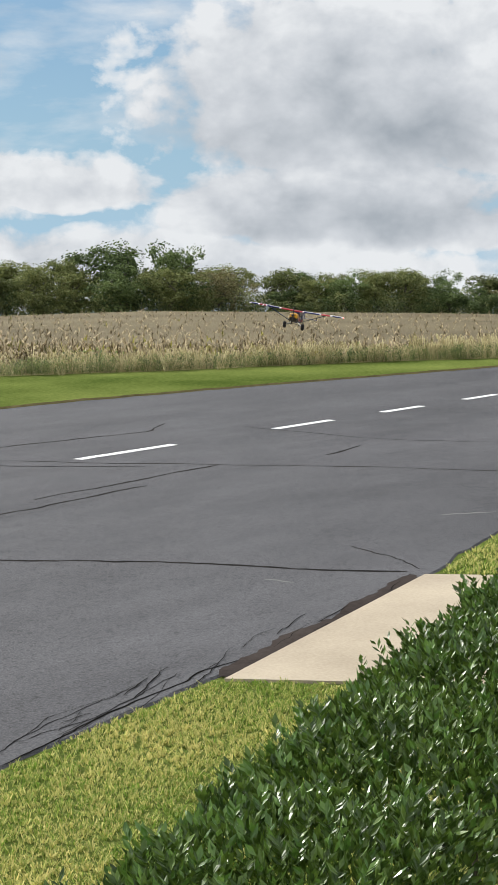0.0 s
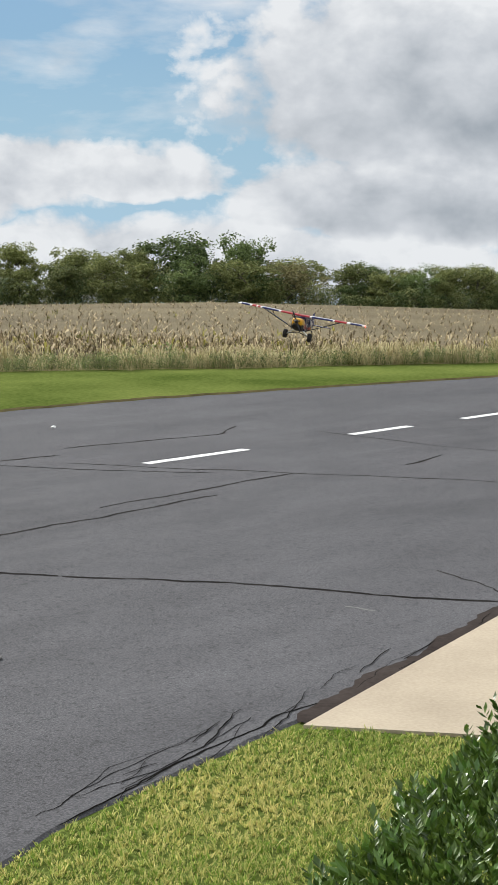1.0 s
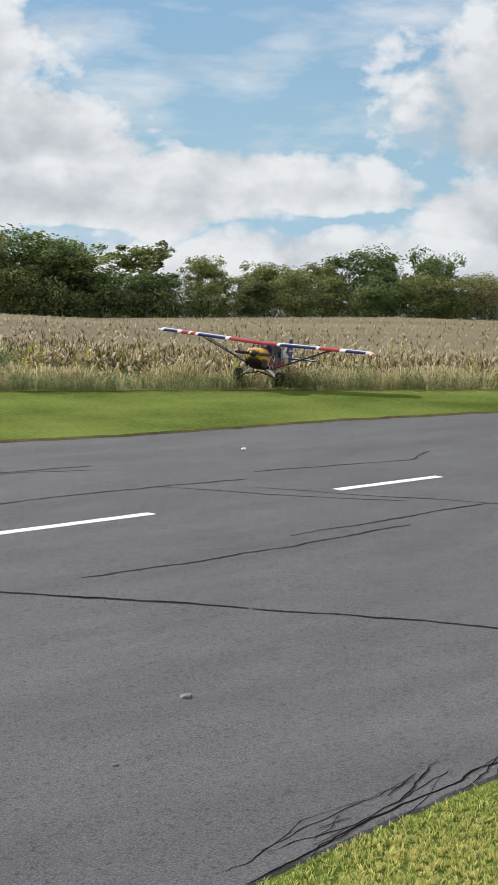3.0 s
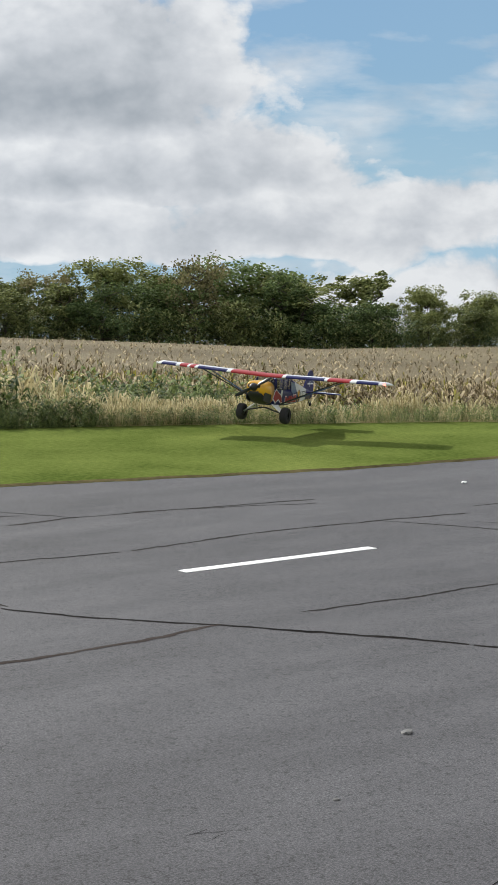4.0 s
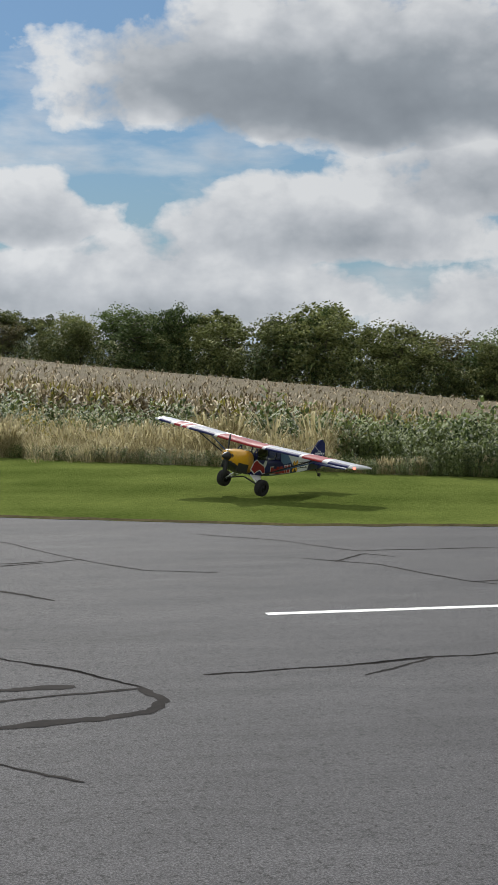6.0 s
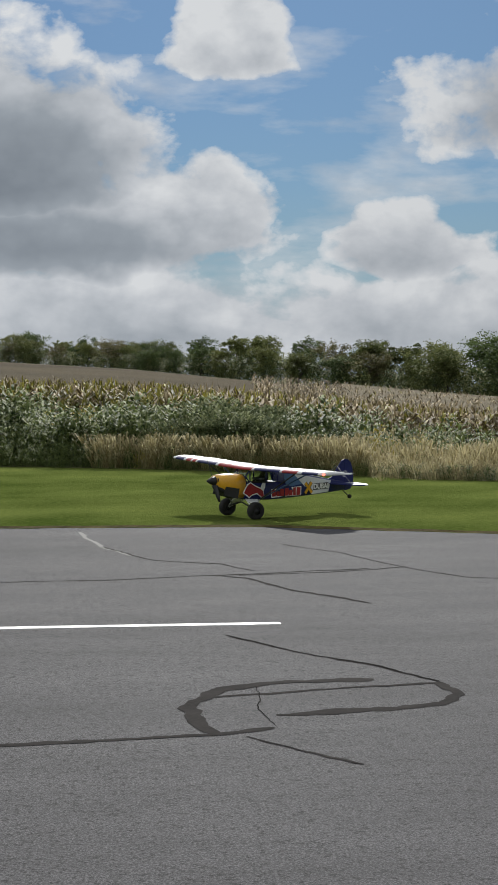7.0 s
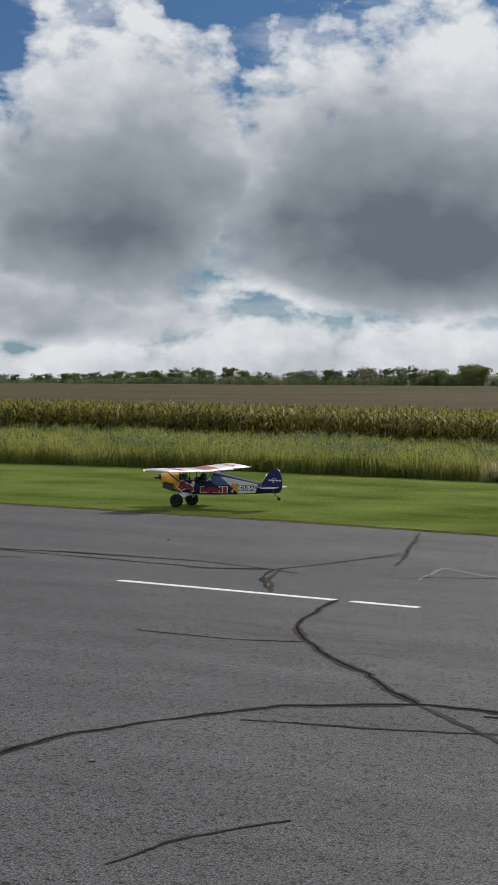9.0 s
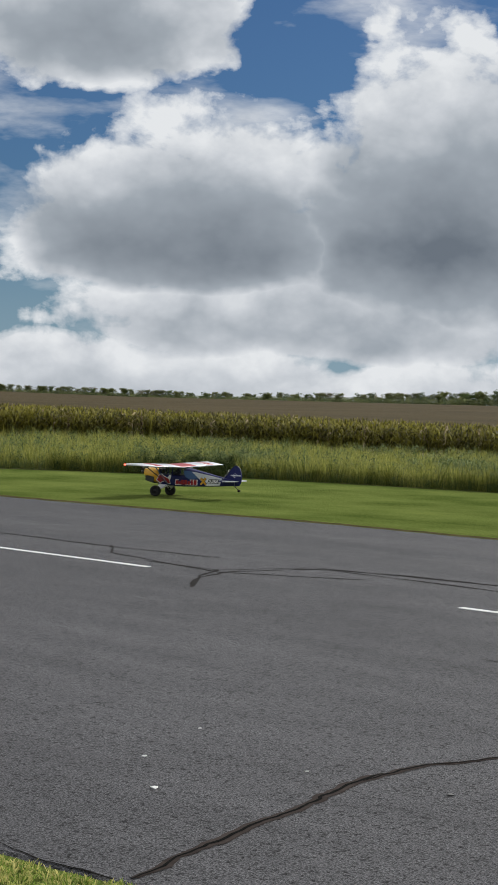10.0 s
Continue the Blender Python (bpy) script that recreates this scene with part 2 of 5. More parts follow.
M_grey = material("grey-green leaves", (0.070, 0.095, 0.040), (0.25, 0.28, 0.13), 0.2, 0.9, 2.0, 0.0, island=0.7, translucent=0.3, spec=0.05)
M_meadow = material("tall light green grass", (0.12, 0.145, 0.025), (0.46, 0.45, 0.12), 0.15, 0.75, 2.0, 0.0, island=0.6, translucent=0.4, spec=0.2)
M_gold = material("goldenrod", (0.26, 0.21, 0.02), (0.50, 0.42, 0.05), 0.5, 0.8, 3.0, 0.0, island=0.5, translucent=0.3)
M_tree = [material("tree leaves " + w, a, b, 0.25, 0.75, 1.5, 0.0, island=0.8, random_object=0.5, translucent=0.2, spec=0.25)
          for w, a, b in (("green", (0.055, 0.085, 0.028), (0.175, 0.235, 0.080)), ("olive", (0.085, 0.105, 0.034), (0.25, 0.275, 0.095)),
                          ("autumn", (0.10, 0.095, 0.042), (0.26, 0.235, 0.105)))]

# ---- ground ----
HUB = (0.6, 0.5)
#       az, lawn, weeds end, ground there, far edge, its height angle, corn height
PLAN = [(-180, 60, 90, 0.0, 700, 0.1, 2.0), (-75, 60, 100, 0.0, 800, 0.0, 2.0), (-60, 60, 105, 0.0, 800, 0.02, 2.0), (-45, 61, 108, 0.0, 800, 0.05, 2.1), (-32, 57, 95, 0.0, 600, 0.28, 2.1),
        (-22, 53, 82, 0.1, 480, 0.45, 2.1), (-12, 49, 68, 0.2, 380, 0.65, 2.1), (0, 44, 60, 0.0, 320, -0.15, 2.1), (10, 39, 56, -0.6, 260, -1.20, 1.9),
        (20, 36.0, 54, -1.3, 230, -2.0, 1.9), (30, 35.2, 54, -1.9, 230, -2.80, 1.85), (40, 36.6, 56, -2.25, 240, -3.08, 1.8), (50, 38.5, 60, -2.6, 250, -2.79, 1.75),
        (62, 43, 64, -2.9, 250, -2.88, 1.75), (75, 52, 75, -2.9, 260, -2.6, 1.75), (110, 60, 90, -1.0, 400, -0.4, 2.0), (180, 60, 90, 0.0, 700, 0.1, 2.0)]
COLS = list(zip(*PLAN))


def plan(az):
    """Lawn edge, corn edge, ground height there, far edge and ground height there, corn height, for an azimuth in degrees."""
    v = [float(np.interp(az, COLS[0], c)) for c in COLS[1:]]
    return v[0], v[1], v[2], v[3], 3.0 + v[3] * math.tan(radians(v[4])), v[5]


def polar(x, y):
    dx, dy = x - HUB[0], y - HUB[1]
    return math.degrees(math.atan2(dx, dy)), math.hypot(dx, dy)


def at_polar(az, r):
    return HUB[0] + r * math.sin(radians(az)), HUB[1] + r * math.cos(radians(az))


def ground_z(az, r):
    lawn, corn, zc, far, zf, _ = plan(az)
    if r <= lawn:
        return 0.0
    if r <= corn:
        return zc * ((r - lawn) / (corn - lawn)) ** 0.8
    if r <= far:
        return zc + (zf - zc) * (r - corn) / (far - corn)
    return 3.0 + (zf - 3.0) / far * r - (r - far) * 0.002


def mesh_object(name, verts, faces, mats, parent=None, label="", face_mats=None, smooth=False):
    me = bpy.data.meshes.new(name)
    me.from_pydata(verts, [], faces)
    for m in (mats if isinstance(mats, (list, tuple)) else [mats]):
        me.materials.append(m)
    if face_mats is not None:
        me.polygons.foreach_set("material_index", face_mats)
    if smooth:
        me.polygons.foreach_set("use_smooth", [True] * len(me.polygons))
    me.update()
    ob = new(name, me)
    if parent is not None:
        ob.parent = parent
    if label:
        tagged(ob, label)
    return ob


def part(name, bm, mat, parent=None, label="", smooth=True):
    """Links a bmesh as one mesh object under a thing or under a part."""
    me = bpy.data.meshes.new(name)
    bmesh.ops.recalc_face_normals(bm, faces=bm.faces)
    bm.to_mesh(me)
    bm.free()
    for m in (mat if isinstance(mat, (list, tuple)) else [mat]):
        me.materials.append(m)
    if smooth:
        me.polygons.foreach_set("use_smooth", [True] * len(me.polygons))
    ob = new(name, me)
    if parent is not None:
        ob.parent = parent
    if label:
        tagged(ob, label)
    return ob


def build_ground():
    azs = [-180 + i * 5 for i in range(21)] + [-78 + i * 1.0 for i in range(161)] + [84 + i * 6 for i in range(16)]
    rings = [0, 0.25, 0.5, 0.75, 0.9, 1.0, 1.25, 1.5, 1.75, 2.0] + [2 + i / 24 for i in range(1, 25)] + [3.1, 3.3, 3.6, 4.0]
    verts, faces, fm = [], [], []
    rng = random.Random(4)
    for az in azs:
        lawn, corn, zc, far, zf, ch = plan(az)
        for u in rings:
            if u <= 1:
                r = u * lawn
            elif u <= 2:
                r = lawn + (u - 1) * (corn - lawn)
            elif u <= 3:
                r = corn + (u - 2) ** 1.6 * (far - corn)
            else:
                r = far + (u - 3) * 2400
            z = ground_z(az, r)
            if 2.12 < u < 3.0:
                z += ch * (0.75 if az > 6 else 0.3)
            x, y = at_polar(az, r)
            verts.append((x, y, z))
    k = len(rings)
    for i in range(len(azs)):
        j = (i + 1) % len(azs)
        for q in range(k - 1):
            faces.append((i * k + q, j * k + q, j * k + q + 1, i * k + q + 1))
            u = rings[q]
            fm.append(0 if u < 1 else 1 if u < 2 else (2 if azs[i] > 6 else 4) if u < 3 else 3)
    faces = [f[::-1] for f in faces]
    return tagged(mesh_object("ground", verts, faces, [M_lawn, M_rough_soil, M_field, M_far, M_tilled], face_mats=fm, smooth=True),
                  "green mown lawn running into weeds, a cornfield and far woods", "ground", kind="structure")


build_ground()

FAR_EDGE = [(-150, 21), (-60, 24.6), (-33, 26.6), (-24, 28.0), (-17, 28.3), (-6, 27.9), (2.4, 27.3), (8, 24.6), (14, 23.4), (19, 22.3), (23.5, 22.0), (28, 21.2), (35.2, 19.7), (60, 14.5), (150, -4)]
NEAR_EDGE = [(-150, -8), (-30, 0.5), (-7.2, 3.05), (-6.4, 3.1), (0, 5.4), (6.9, 7.52), (8.1, 7.72), (9.3, 7.80), (13.4, 8.48), (15.8, 9.1), (30, 9.6), (150, -22)]


def edge(table, x, wobble=0.0):
    xs, ys = zip(*table)
    return float(np.interp(x, xs, ys)) + wobble * (noise.noise((x * 1.7, ys[0], 0)) + 0.6 * noise.noise((x * 6.1, ys[0], 3)))


def build_runway():
    xs = [-150, -120, -90, -70, -55] + [-45 + i * 0.25 for i in range(341)] + [42, 46, 52, 60, 75, 100, 150]
    verts, faces = [], []
    for x in xs:
        a, b = edge(NEAR_EDGE, x, 0.07), edge(FAR_EDGE, x, 0.10)
        for f in (0.0, 0.004, 0.25, 0.5, 0.75, 0.996, 1.0):
            verts.append((x, a + (b - a) * f, -0.02 if f in (0.0, 1.0) else 0.014))
    for i in range(len(xs) - 1):
        for q in range(6):
            faces.append((i * 7 + q, (i + 1) * 7 + q, (i + 1) * 7 + q + 1, i * 7 + q + 1))
    return tagged(mesh_object("runway", verts, faces, M_asphalt), "dark grey weathered asphalt airstrip with sealed cracks", "runway", kind="structure")


build_runway()


def build_lawn_edge():
    """The bare brown lip where the lawn ends at the asphalt."""
    verts, faces = [], []
    for i in range(900):
        x = -50 + i * 0.11
        y = edge(FAR_EDGE, x, 0.10)
        w = 0.10 + 0.07 * noise.noise((x * 2.3, 0.0, 6.0)) + 0.05 * noise.noise((x * 9.0, 0.0, 2.0))
        verts += [(x, y - 0.05, 0.017), (x, y + 0.4 * w, 0.045), (x, y + 1.5 * w, 0.006)]
        if i:
            for q in (0, 1):
                faces.append((3 * i - 3 + q, 3 * i + q, 3 * i + 1 + q, 3 * i - 2 + q))
    return tagged(mesh_object("lawn_edge", verts, faces, M_edge), "brown dry lip of turf along the asphalt", "turf edge", kind="structure")


build_lawn_edge()


def slab(name, corners, z0, z1, mat, label="", category="", kind="", bevel=0.01):
    bm = bmesh.new()
    lo = [bm.verts.new((x, y, z0)) for x, y in corners]
    hi = [bm.verts.new((x, y, z1)) for x, y in corners]
    bm.faces.new(hi)
    bm.faces.new(lo[::-1])
    n = len(corners)
    for i in range(n):
        bm.faces.new((lo[i], lo[(i + 1) % n], hi[(i + 1) % n], hi[i]))
    if bevel:
        bmesh.ops.bevel(bm, geom=[e for e in bm.edges if e.verts[0].co.z == z1 and e.verts[1].co.z == z1], offset=bevel, segments=2, affect="EDGES")
    ob = part(name, bm, mat, None, "", smooth=False)
    return tagged(ob, label, category, kind=kind)


slab("concrete_pad", [(9.43, 7.78), (13.4, 8.56), (15.4, 5.3), (11.4, 4.5)], -0.05, 0.022, M_concrete, "tan broom-finished concrete pad beside the airstrip", "pavement", "structure")

# centre line: painted dashes along y = 16.42
DASHES = [(-30.5, -25.4), (-23.3, -18.79), (-12.83, -8.29), (-2.02, 1.88), (5.0, 8.05), (11.69, 14.38), (17.52, 19.58), (22.08, 23.66), (25.22, 26.52), (28.02, 29.22), (30.5, 31.6), (32.8, 33.8)]
for a, b in DASHES:
    w = 0.075
    gaps = [(a, b)] if not a < -9.4 < b else [(a, -9.47), (-9.24, b)]
    for c, d in gaps:
        n = max(4, int((d - c) / 0.3))
        top = [(c + (d - c) * i / n, 16.42 + w + 0.012 * noise.noise((c + i * 0.9, 1, 0))) for i in range(n + 1)]
        low = [(c + (d - c) * i / n, 16.42 - w + 0.012 * noise.noise((c + i * 0.9, 5, 0))) for i in range(n + 1)]
        slab("centre_line_dash", low + top[::-1], 0.012, 0.019, M_line, "worn white painted centre line dash on asphalt", "road marking", "structure", bevel=0)


def ribbon(points, width, seed, z, jag=0.06, step=0.07):
    """A crooked flat ribbon along a few points."""
    pts = []
    for (x0, y0), (x1, y1) in zip(points, points[1:]):
        n = max(1, int(math.hypot(x1 - x0, y1 - y0) / step))
        pts += [(x0 + (x1 - x0) * i / n, y0 + (y1 - y0) * i / n) for i in range(n)]
    pts.append(points[-1])
    for _ in range(2):
        pts = [pts[0]] + [tuple((pts[i - 1][k] + 2 * pts[i][k] + pts[i + 1][k]) / 4 for k in (0, 1)) for i in range(1, len(pts) - 1)] + [pts[-1]]
    out = []
    for i, (x, y) in enumerate(pts):
        x += jag * noise.noise((x * 1.3, y * 1.3, seed)) + 0.5 * jag * noise.noise((x * 7, y * 7, seed + 9))
        y += jag * noise.noise((x * 1.3, y * 1.3, seed + 4)) + 0.5 * jag * noise.noise((x * 7, y * 7, seed + 7))
        out.append((x, y))
    verts, faces = [], []
    for i, (x, y) in enumerate(out):
        a, b = out[max(0, i - 1)], out[min(len(out) - 1, i + 1)]
        dx, dy = b[0] - a[0], b[1] - a[1]
        d = math.hypot(dx, dy) or 1
        ends = min(1.0, 0.55 + min(i, len(out) - 1 - i) * 0.2)
        w = width * ends * (0.85 + 0.6 * noise.noise((x * 1.7, y * 1.7, seed + 2)) + 0.4 * noise.noise((x * 9, y * 9, seed + 2)))
        nx, ny = -dy / d * w / 2, dx / d * w * 0.8
        verts += [(x + nx, y + ny, z), (x - nx, y - ny, z)]
        if i:
            faces.append((2 * i - 2, 2 * i - 1, 2 * i + 1, 2 * i))
    return verts, faces


CRACK_COUNT = [0]


def crack(points, width, kind="tar", core=False):
    seed = round(points[0][0] * 3.1 + points[0][1], 2)
    mat = {"tar": M_tar, "brown": M_brown_tar, "pale": M_pale, "gap": M_gap}[kind]
    label = {"tar": "dark tar-sealed crack in asphalt", "brown": "brownish sealed crack in asphalt", "pale": "pale worn crack line in asphalt", "gap": "open black crack in asphalt"}[kind]
    width *= 0.32 if kind == "gap" else 1.1 if width < 0.07 else 1.45
    CRACK_COUNT[0] += 1
    v, f = ribbon(points, width, seed, 0.0158 + 0.00004 * CRACK_COUNT[0])
    ob = tagged(mesh_object("asphalt_crack", v, f, mat), label, "crack", kind="structure")
    if core:
        v, f = ribbon(points, width * 0.26, seed, 0.0215)
        mesh_object("open_gap", v, f, M_gap, ob, "narrow open black gap")
    return ob

crack([(11.67, 12.15), (12.10, 11.48), (12.50, 10.75), (12.80, 10.02), (13.06, 9.42), (13.41, 8.76)], 0.05, "tar", True)
crack([(16.83, 17.19), (17.46, 15.93), (18.24, 14.56), (19.01, 13.20), (19.84, 11.31)], 0.035, "tar", False)
crack([(18.24, 14.56), (17.26, 14.53), (15.78, 14.47), (14.56, 14.42)], 0.03, "tar", False)
crack([(17.85, 18.20), (19.43, 18.00), (20.76, 17.80), (21.67, 18.32)], 0.03, "tar", False)
crack([(22.08, 17.04), (21.89, 14.70), (21.98, 13.97), (22.58, 12.79)], 0.03, "tar", False)
crack([(21.13, 14.21), (19.89, 13.97)], 0.03, "tar", False)
crack([(16.34, 10.12), (16.91, 9.73)], 0.03, "pale", False)
crack([(12.38, 9.57), (12.42, 9.30)], 0.05, "pale", False)
crack([(13.35, 8.67), (11.90, 8.27), (11.02, 8.11), (10.14, 7.95), (9.47, 8.05), (9.01, 7.92), (8.37, 7.86), (7.90, 7.77), (7.13, 7.64)], 0.035, "gap", False)
crack([(13.33, 8.62), (11.52, 8.23), (10.23, 7.97), (9.48, 7.83)], 0.09, "brown", False)
crack([(11.62, 8.30), (11.10, 8.27), (10.37, 8.07)], 0.012, "gap", False)
crack([(9.03, 8.14), (8.48, 8.06), (8.04, 8.09), (7.38, 7.88)], 0.012, "gap", False)
crack([(9.24, 8.11), (8.80, 7.85), (8.25, 7.71)], 0.012, "gap", False)
crack([(7.17, 7.83), (7.95, 8.01), (8.54, 8.12), (9.06, 8.21)], 0.012, "gap", False)
crack([(6.77, 9.55), (6.92, 9.56)], 0.012, "gap", False)
crack([(6.87, 9.41), (7.03, 9.46)], 0.012, "gap", False)
crack([(6.80, 9.56), (7.05, 9.47)], 0.015, "gap", False)
crack([(9.40, 8.14), (8.74, 7.94), (8.12, 7.88), (7.54, 7.86)], 0.018, "gap", False)
crack([(14.21, 9.88), (13.96, 9.22), (13.56, 8.73)], 0.02, "tar", False)
crack([(11.99, 17.80), (13.03, 17.96), (14.09, 18.02), (15.85, 17.95), (17.28, 17.76)], 0.03, "tar", False)
crack([(13.70, 20.33), (15.24, 19.95), (16.21, 19.59)], 0.025, "tar", False)
crack([(15.85, 17.95), (16.58, 16.56), (17.50, 15.24)], 0.03, "tar", False)
crack([(10.37, 14.06), (10.95, 13.26), (11.67, 12.15)], 0.05, "tar", True)
crack([(11.35, 14.06), (12.72, 13.99), (14.16, 13.98), (16.16, 14.12)], 0.025, "tar", False)
crack([(9.16, 15.81), (9.52, 15.08), (10.37, 14.05)], 0.035, "tar", True)
crack([(11.82, 20.20), (12.83, 20.29), (14.13, 20.19), (16.49, 19.92)], 0.03, "tar", False)
crack([(11.73, 22.29), (12.39, 21.18), (12.83, 20.29)], 0.03, "tar", False)
crack([(8.56, 17.93), (9.24, 17.99), (10.22, 18.03), (11.84, 17.82)], 0.03, "tar", False)
crack([(6.67, 13.81), (7.68, 13.87), (8.76, 13.87), (9.74, 13.94), (10.41, 14.02)], 0.045, "brown", False)
crack([(3.53, 13.38), (4.68, 13.52), (5.76, 13.74), (6.75, 13.82)], 0.035, "tar", True)
crack([(4.86, 13.06), (5.31, 13.37), (5.76, 13.74)], 0.025, "tar", False)
crack([(6.80, 20.76), (7.53, 20.10), (8.08, 18.25), (8.70, 17.61), (9.25, 16.93), (9.26, 15.84)], 0.035, "tar", False)
crack([(6.12, 23.77), (7.06, 22.82), (7.77, 21.39), (9.54, 21.42), (12.33, 20.85)], 0.03, "tar", False)
crack([(7.10, 20.34), (7.75, 21.11), (8.06, 20.73)], 0.04, "tar", False)
crack([(8.08, 18.25), (8.94, 18.42)], 0.03, "tar", False)
crack([(1.25, 15.66), (1.71, 14.99), (2.14, 14.30), (2.55, 13.73), (2.90, 13.00)], 0.045, "tar", True)
crack([(2.90, 13.00), (2.97, 12.49), (2.78, 12.07), (2.33, 11.88), (1.44, 11.76)], 0.09, "tar", False)
crack([(0.95, 12.48), (1.90, 12.75), (2.89, 12.95)], 0.035, "tar", False)
crack([(1.71, 20.58), (2.88, 20.78), (3.91, 21.20)], 0.03, "tar", False)
crack([(2.57, 24.40), (3.23, 23.17), (3.91, 21.20), (4.48, 19.99), (5.35, 19.67)], 0.03, "tar", False)
crack([(-2.84, 20.33), (-1.43, 20.24), (-0.04, 20.26), (1.50, 20.59), (3.41, 21.12)], 0.035, "tar", False)
crack([(-0.49, 26.72), (-0.07, 24.33), (0.43, 22.96)], 0.06, "pale", False)
crack([(-0.07, 24.33), (0.67, 22.41), (1.49, 21.91), (1.96, 21.04)], 0.04, "tar", False)
crack([(1.50, 20.53), (1.77, 20.31), (2.23, 19.08), (2.99, 17.78)], 0.06, "tar", False)
crack([(2.40, 13.16), (1.55, 13.13), (1.03, 12.80), (0.79, 12.20), (0.86, 11.46), (1.01, 11.12)], 0.09, "tar", False)
crack([(-1.33, 10.69), (-0.57, 10.87), (0.29, 11.01), (1.01, 11.12), (1.42, 11.29)], 0.06, "tar", False)
crack([(1.35, 12.94), (1.36, 12.12), (1.40, 11.28)], 0.03, "gap", False)
crack([(1.16, 10.99), (1.51, 10.47), (1.85, 10.07)], 0.03, "tar", False)
crack([(-4.72, 9.85), (-3.85, 9.96), (-3.08, 10.21), (-2.60, 10.20)], 0.05, "tar", True)
crack([(-2.59, 10.16), (-1.78, 10.37), (-1.02, 10.38)], 0.04, "tar", False)
crack([(-2.57, 10.17), (-1.84, 9.42), (-1.42, 8.86), (-1.00, 8.31), (-0.69, 7.83)], 0.06, "gap", False)
crack([(-3.14, 10.21), (-3.42, 11.01), (-3.86, 12.03), (-4.32, 13.46), (-4.56, 14.65), (-4.63, 15.49)], 0.085, "brown", True)
crack([(-4.68, 15.67), (-5.46, 16.01), (-5.93, 16.88), (-6.46, 17.89), (-6.91, 18.13)], 0.065, "tar", False)
crack([(-4.59, 15.36), (-3.98, 15.52), (-4.09, 16.69), (-4.35, 18.20), (-4.08, 19.03), (-4.21, 20.30)], 0.065, "tar", False)
crack([(-4.21, 20.30), (-4.60, 21.31), (-4.97, 23.45), (-4.39, 24.03)], 0.065, "tar", False)
crack([(-4.72, 15.81), (-4.40, 16.64), (-4.40, 18.37)], 0.05, "pale", False)
crack([(-5.11, 25.36), (-5.31, 27.40), (-5.58, 28.64)], 0.06, "pale", False)
crack([(-8.71, 20.90), (-7.09, 21.14), (-5.22, 20.94), (-3.80, 20.94)], 0.04, "tar", False)
crack([(-4.37, 9.06), (-3.89, 8.63), (-3.39, 7.99)], 0.05, "tar", False)
crack([(-4.17, 9.00), (-3.49, 9.57), (-2.59, 10.16)], 0.03, "tar", False)
crack([(-9.43, 16.40), (-9.00, 14.81), (-8.54, 13.61), (-7.52, 12.25), (-6.48, 11.22), (-5.39, 10.03)], 0.075, "brown", True)
crack([(-5.39, 10.03), (-4.58, 9.28), (-3.92, 8.63), (-3.41, 8.02)], 0.05, "brown", False)
crack([(-5.39, 10.03), (-4.63, 10.14), (-3.82, 10.06), (-3.17, 10.19)], 0.07, "tar", True)
crack([(-6.21, 8.50), (-5.33, 8.79), (-4.47, 9.12), (-2.86, 9.83)], 0.035, "tar", False)
crack([(-13.12, 18.62), (-12.01, 19.25), (-11.75, 21.19), (-11.77, 23.51), (-12.86, 26.35)], 0.05, "tar", False)
crack([(-12.01, 19.25), (-11.48, 17.98), (-10.60, 16.74)], 0.06, "tar", False)
crack([(-9.70, 19.47), (-10.15, 21.42), (-9.18, 20.72), (-8.58, 20.61)], 0.05, "pale", False)
crack([(-9.90, 19.80), (-8.44, 20.73), (-7.21, 21.06), (-6.05, 21.06)], 0.04, "tar", False)
crack([(-6.96, 6.33), (-6.98, 7.17), (-6.70, 8.16), (-6.29, 9.28), (-5.37, 10.03)], 0.075, "brown", True)
crack([(-16.91, 18.95), (-14.62, 18.86), (-12.83, 18.80), (-12.06, 19.33)], 0.05, "tar", False)
crack([(-10.57, 16.69), (-11.30, 17.90), (-11.93, 19.46), (-11.79, 21.44), (-11.55, 23.06)], 0.06, "brown", False)
crack([(-10.84, 21.13), (-11.55, 23.06), (-12.67, 25.84), (-13.45, 27.81)], 0.06, "brown", False)
crack([(-9.85, 12.38), (-8.70, 12.39), (-7.85, 12.84)], 0.03, "tar", False)
crack([(-16.61, 15.05), (-17.49, 16.20), (-17.92, 17.13)], 0.06, "tar", False)
crack([(-19.52, 17.11), (-17.92, 17.13), (-17.47, 19.02), (-15.63, 19.36), (-13.46, 19.67), (-11.36, 19.09)], 0.04, "tar", False)
crack([(-6.26, 3.29), (-6.42, 4.04), (-6.69, 5.16), (-6.91, 6.11), (-6.98, 6.68)], 0.075, "brown", True)
crack([(-16.40, 14.80), (-17.27, 15.93), (-17.66, 17.01), (-17.30, 18.85), (-15.89, 19.43), (-14.22, 19.54)], 0.06, "tar", False)
crack([(-24.79, 18.56), (-21.70, 18.52), (-19.36, 18.80)], 0.05, "tar", False)
crack([(-21.87, 18.69), (-20.90, 17.66), (-17.74, 16.84), (-15.75, 18.18)], 0.05, "tar", False)
crack([(-7.30, 3.27), (-6.81, 3.18), (-6.31, 3.23)], 0.04, "gap", False)
crack([(-4.66, 4.34), (-4.63, 5.01), (-4.46, 5.51), (-4.31, 5.83)], 0.03, "tar", False)

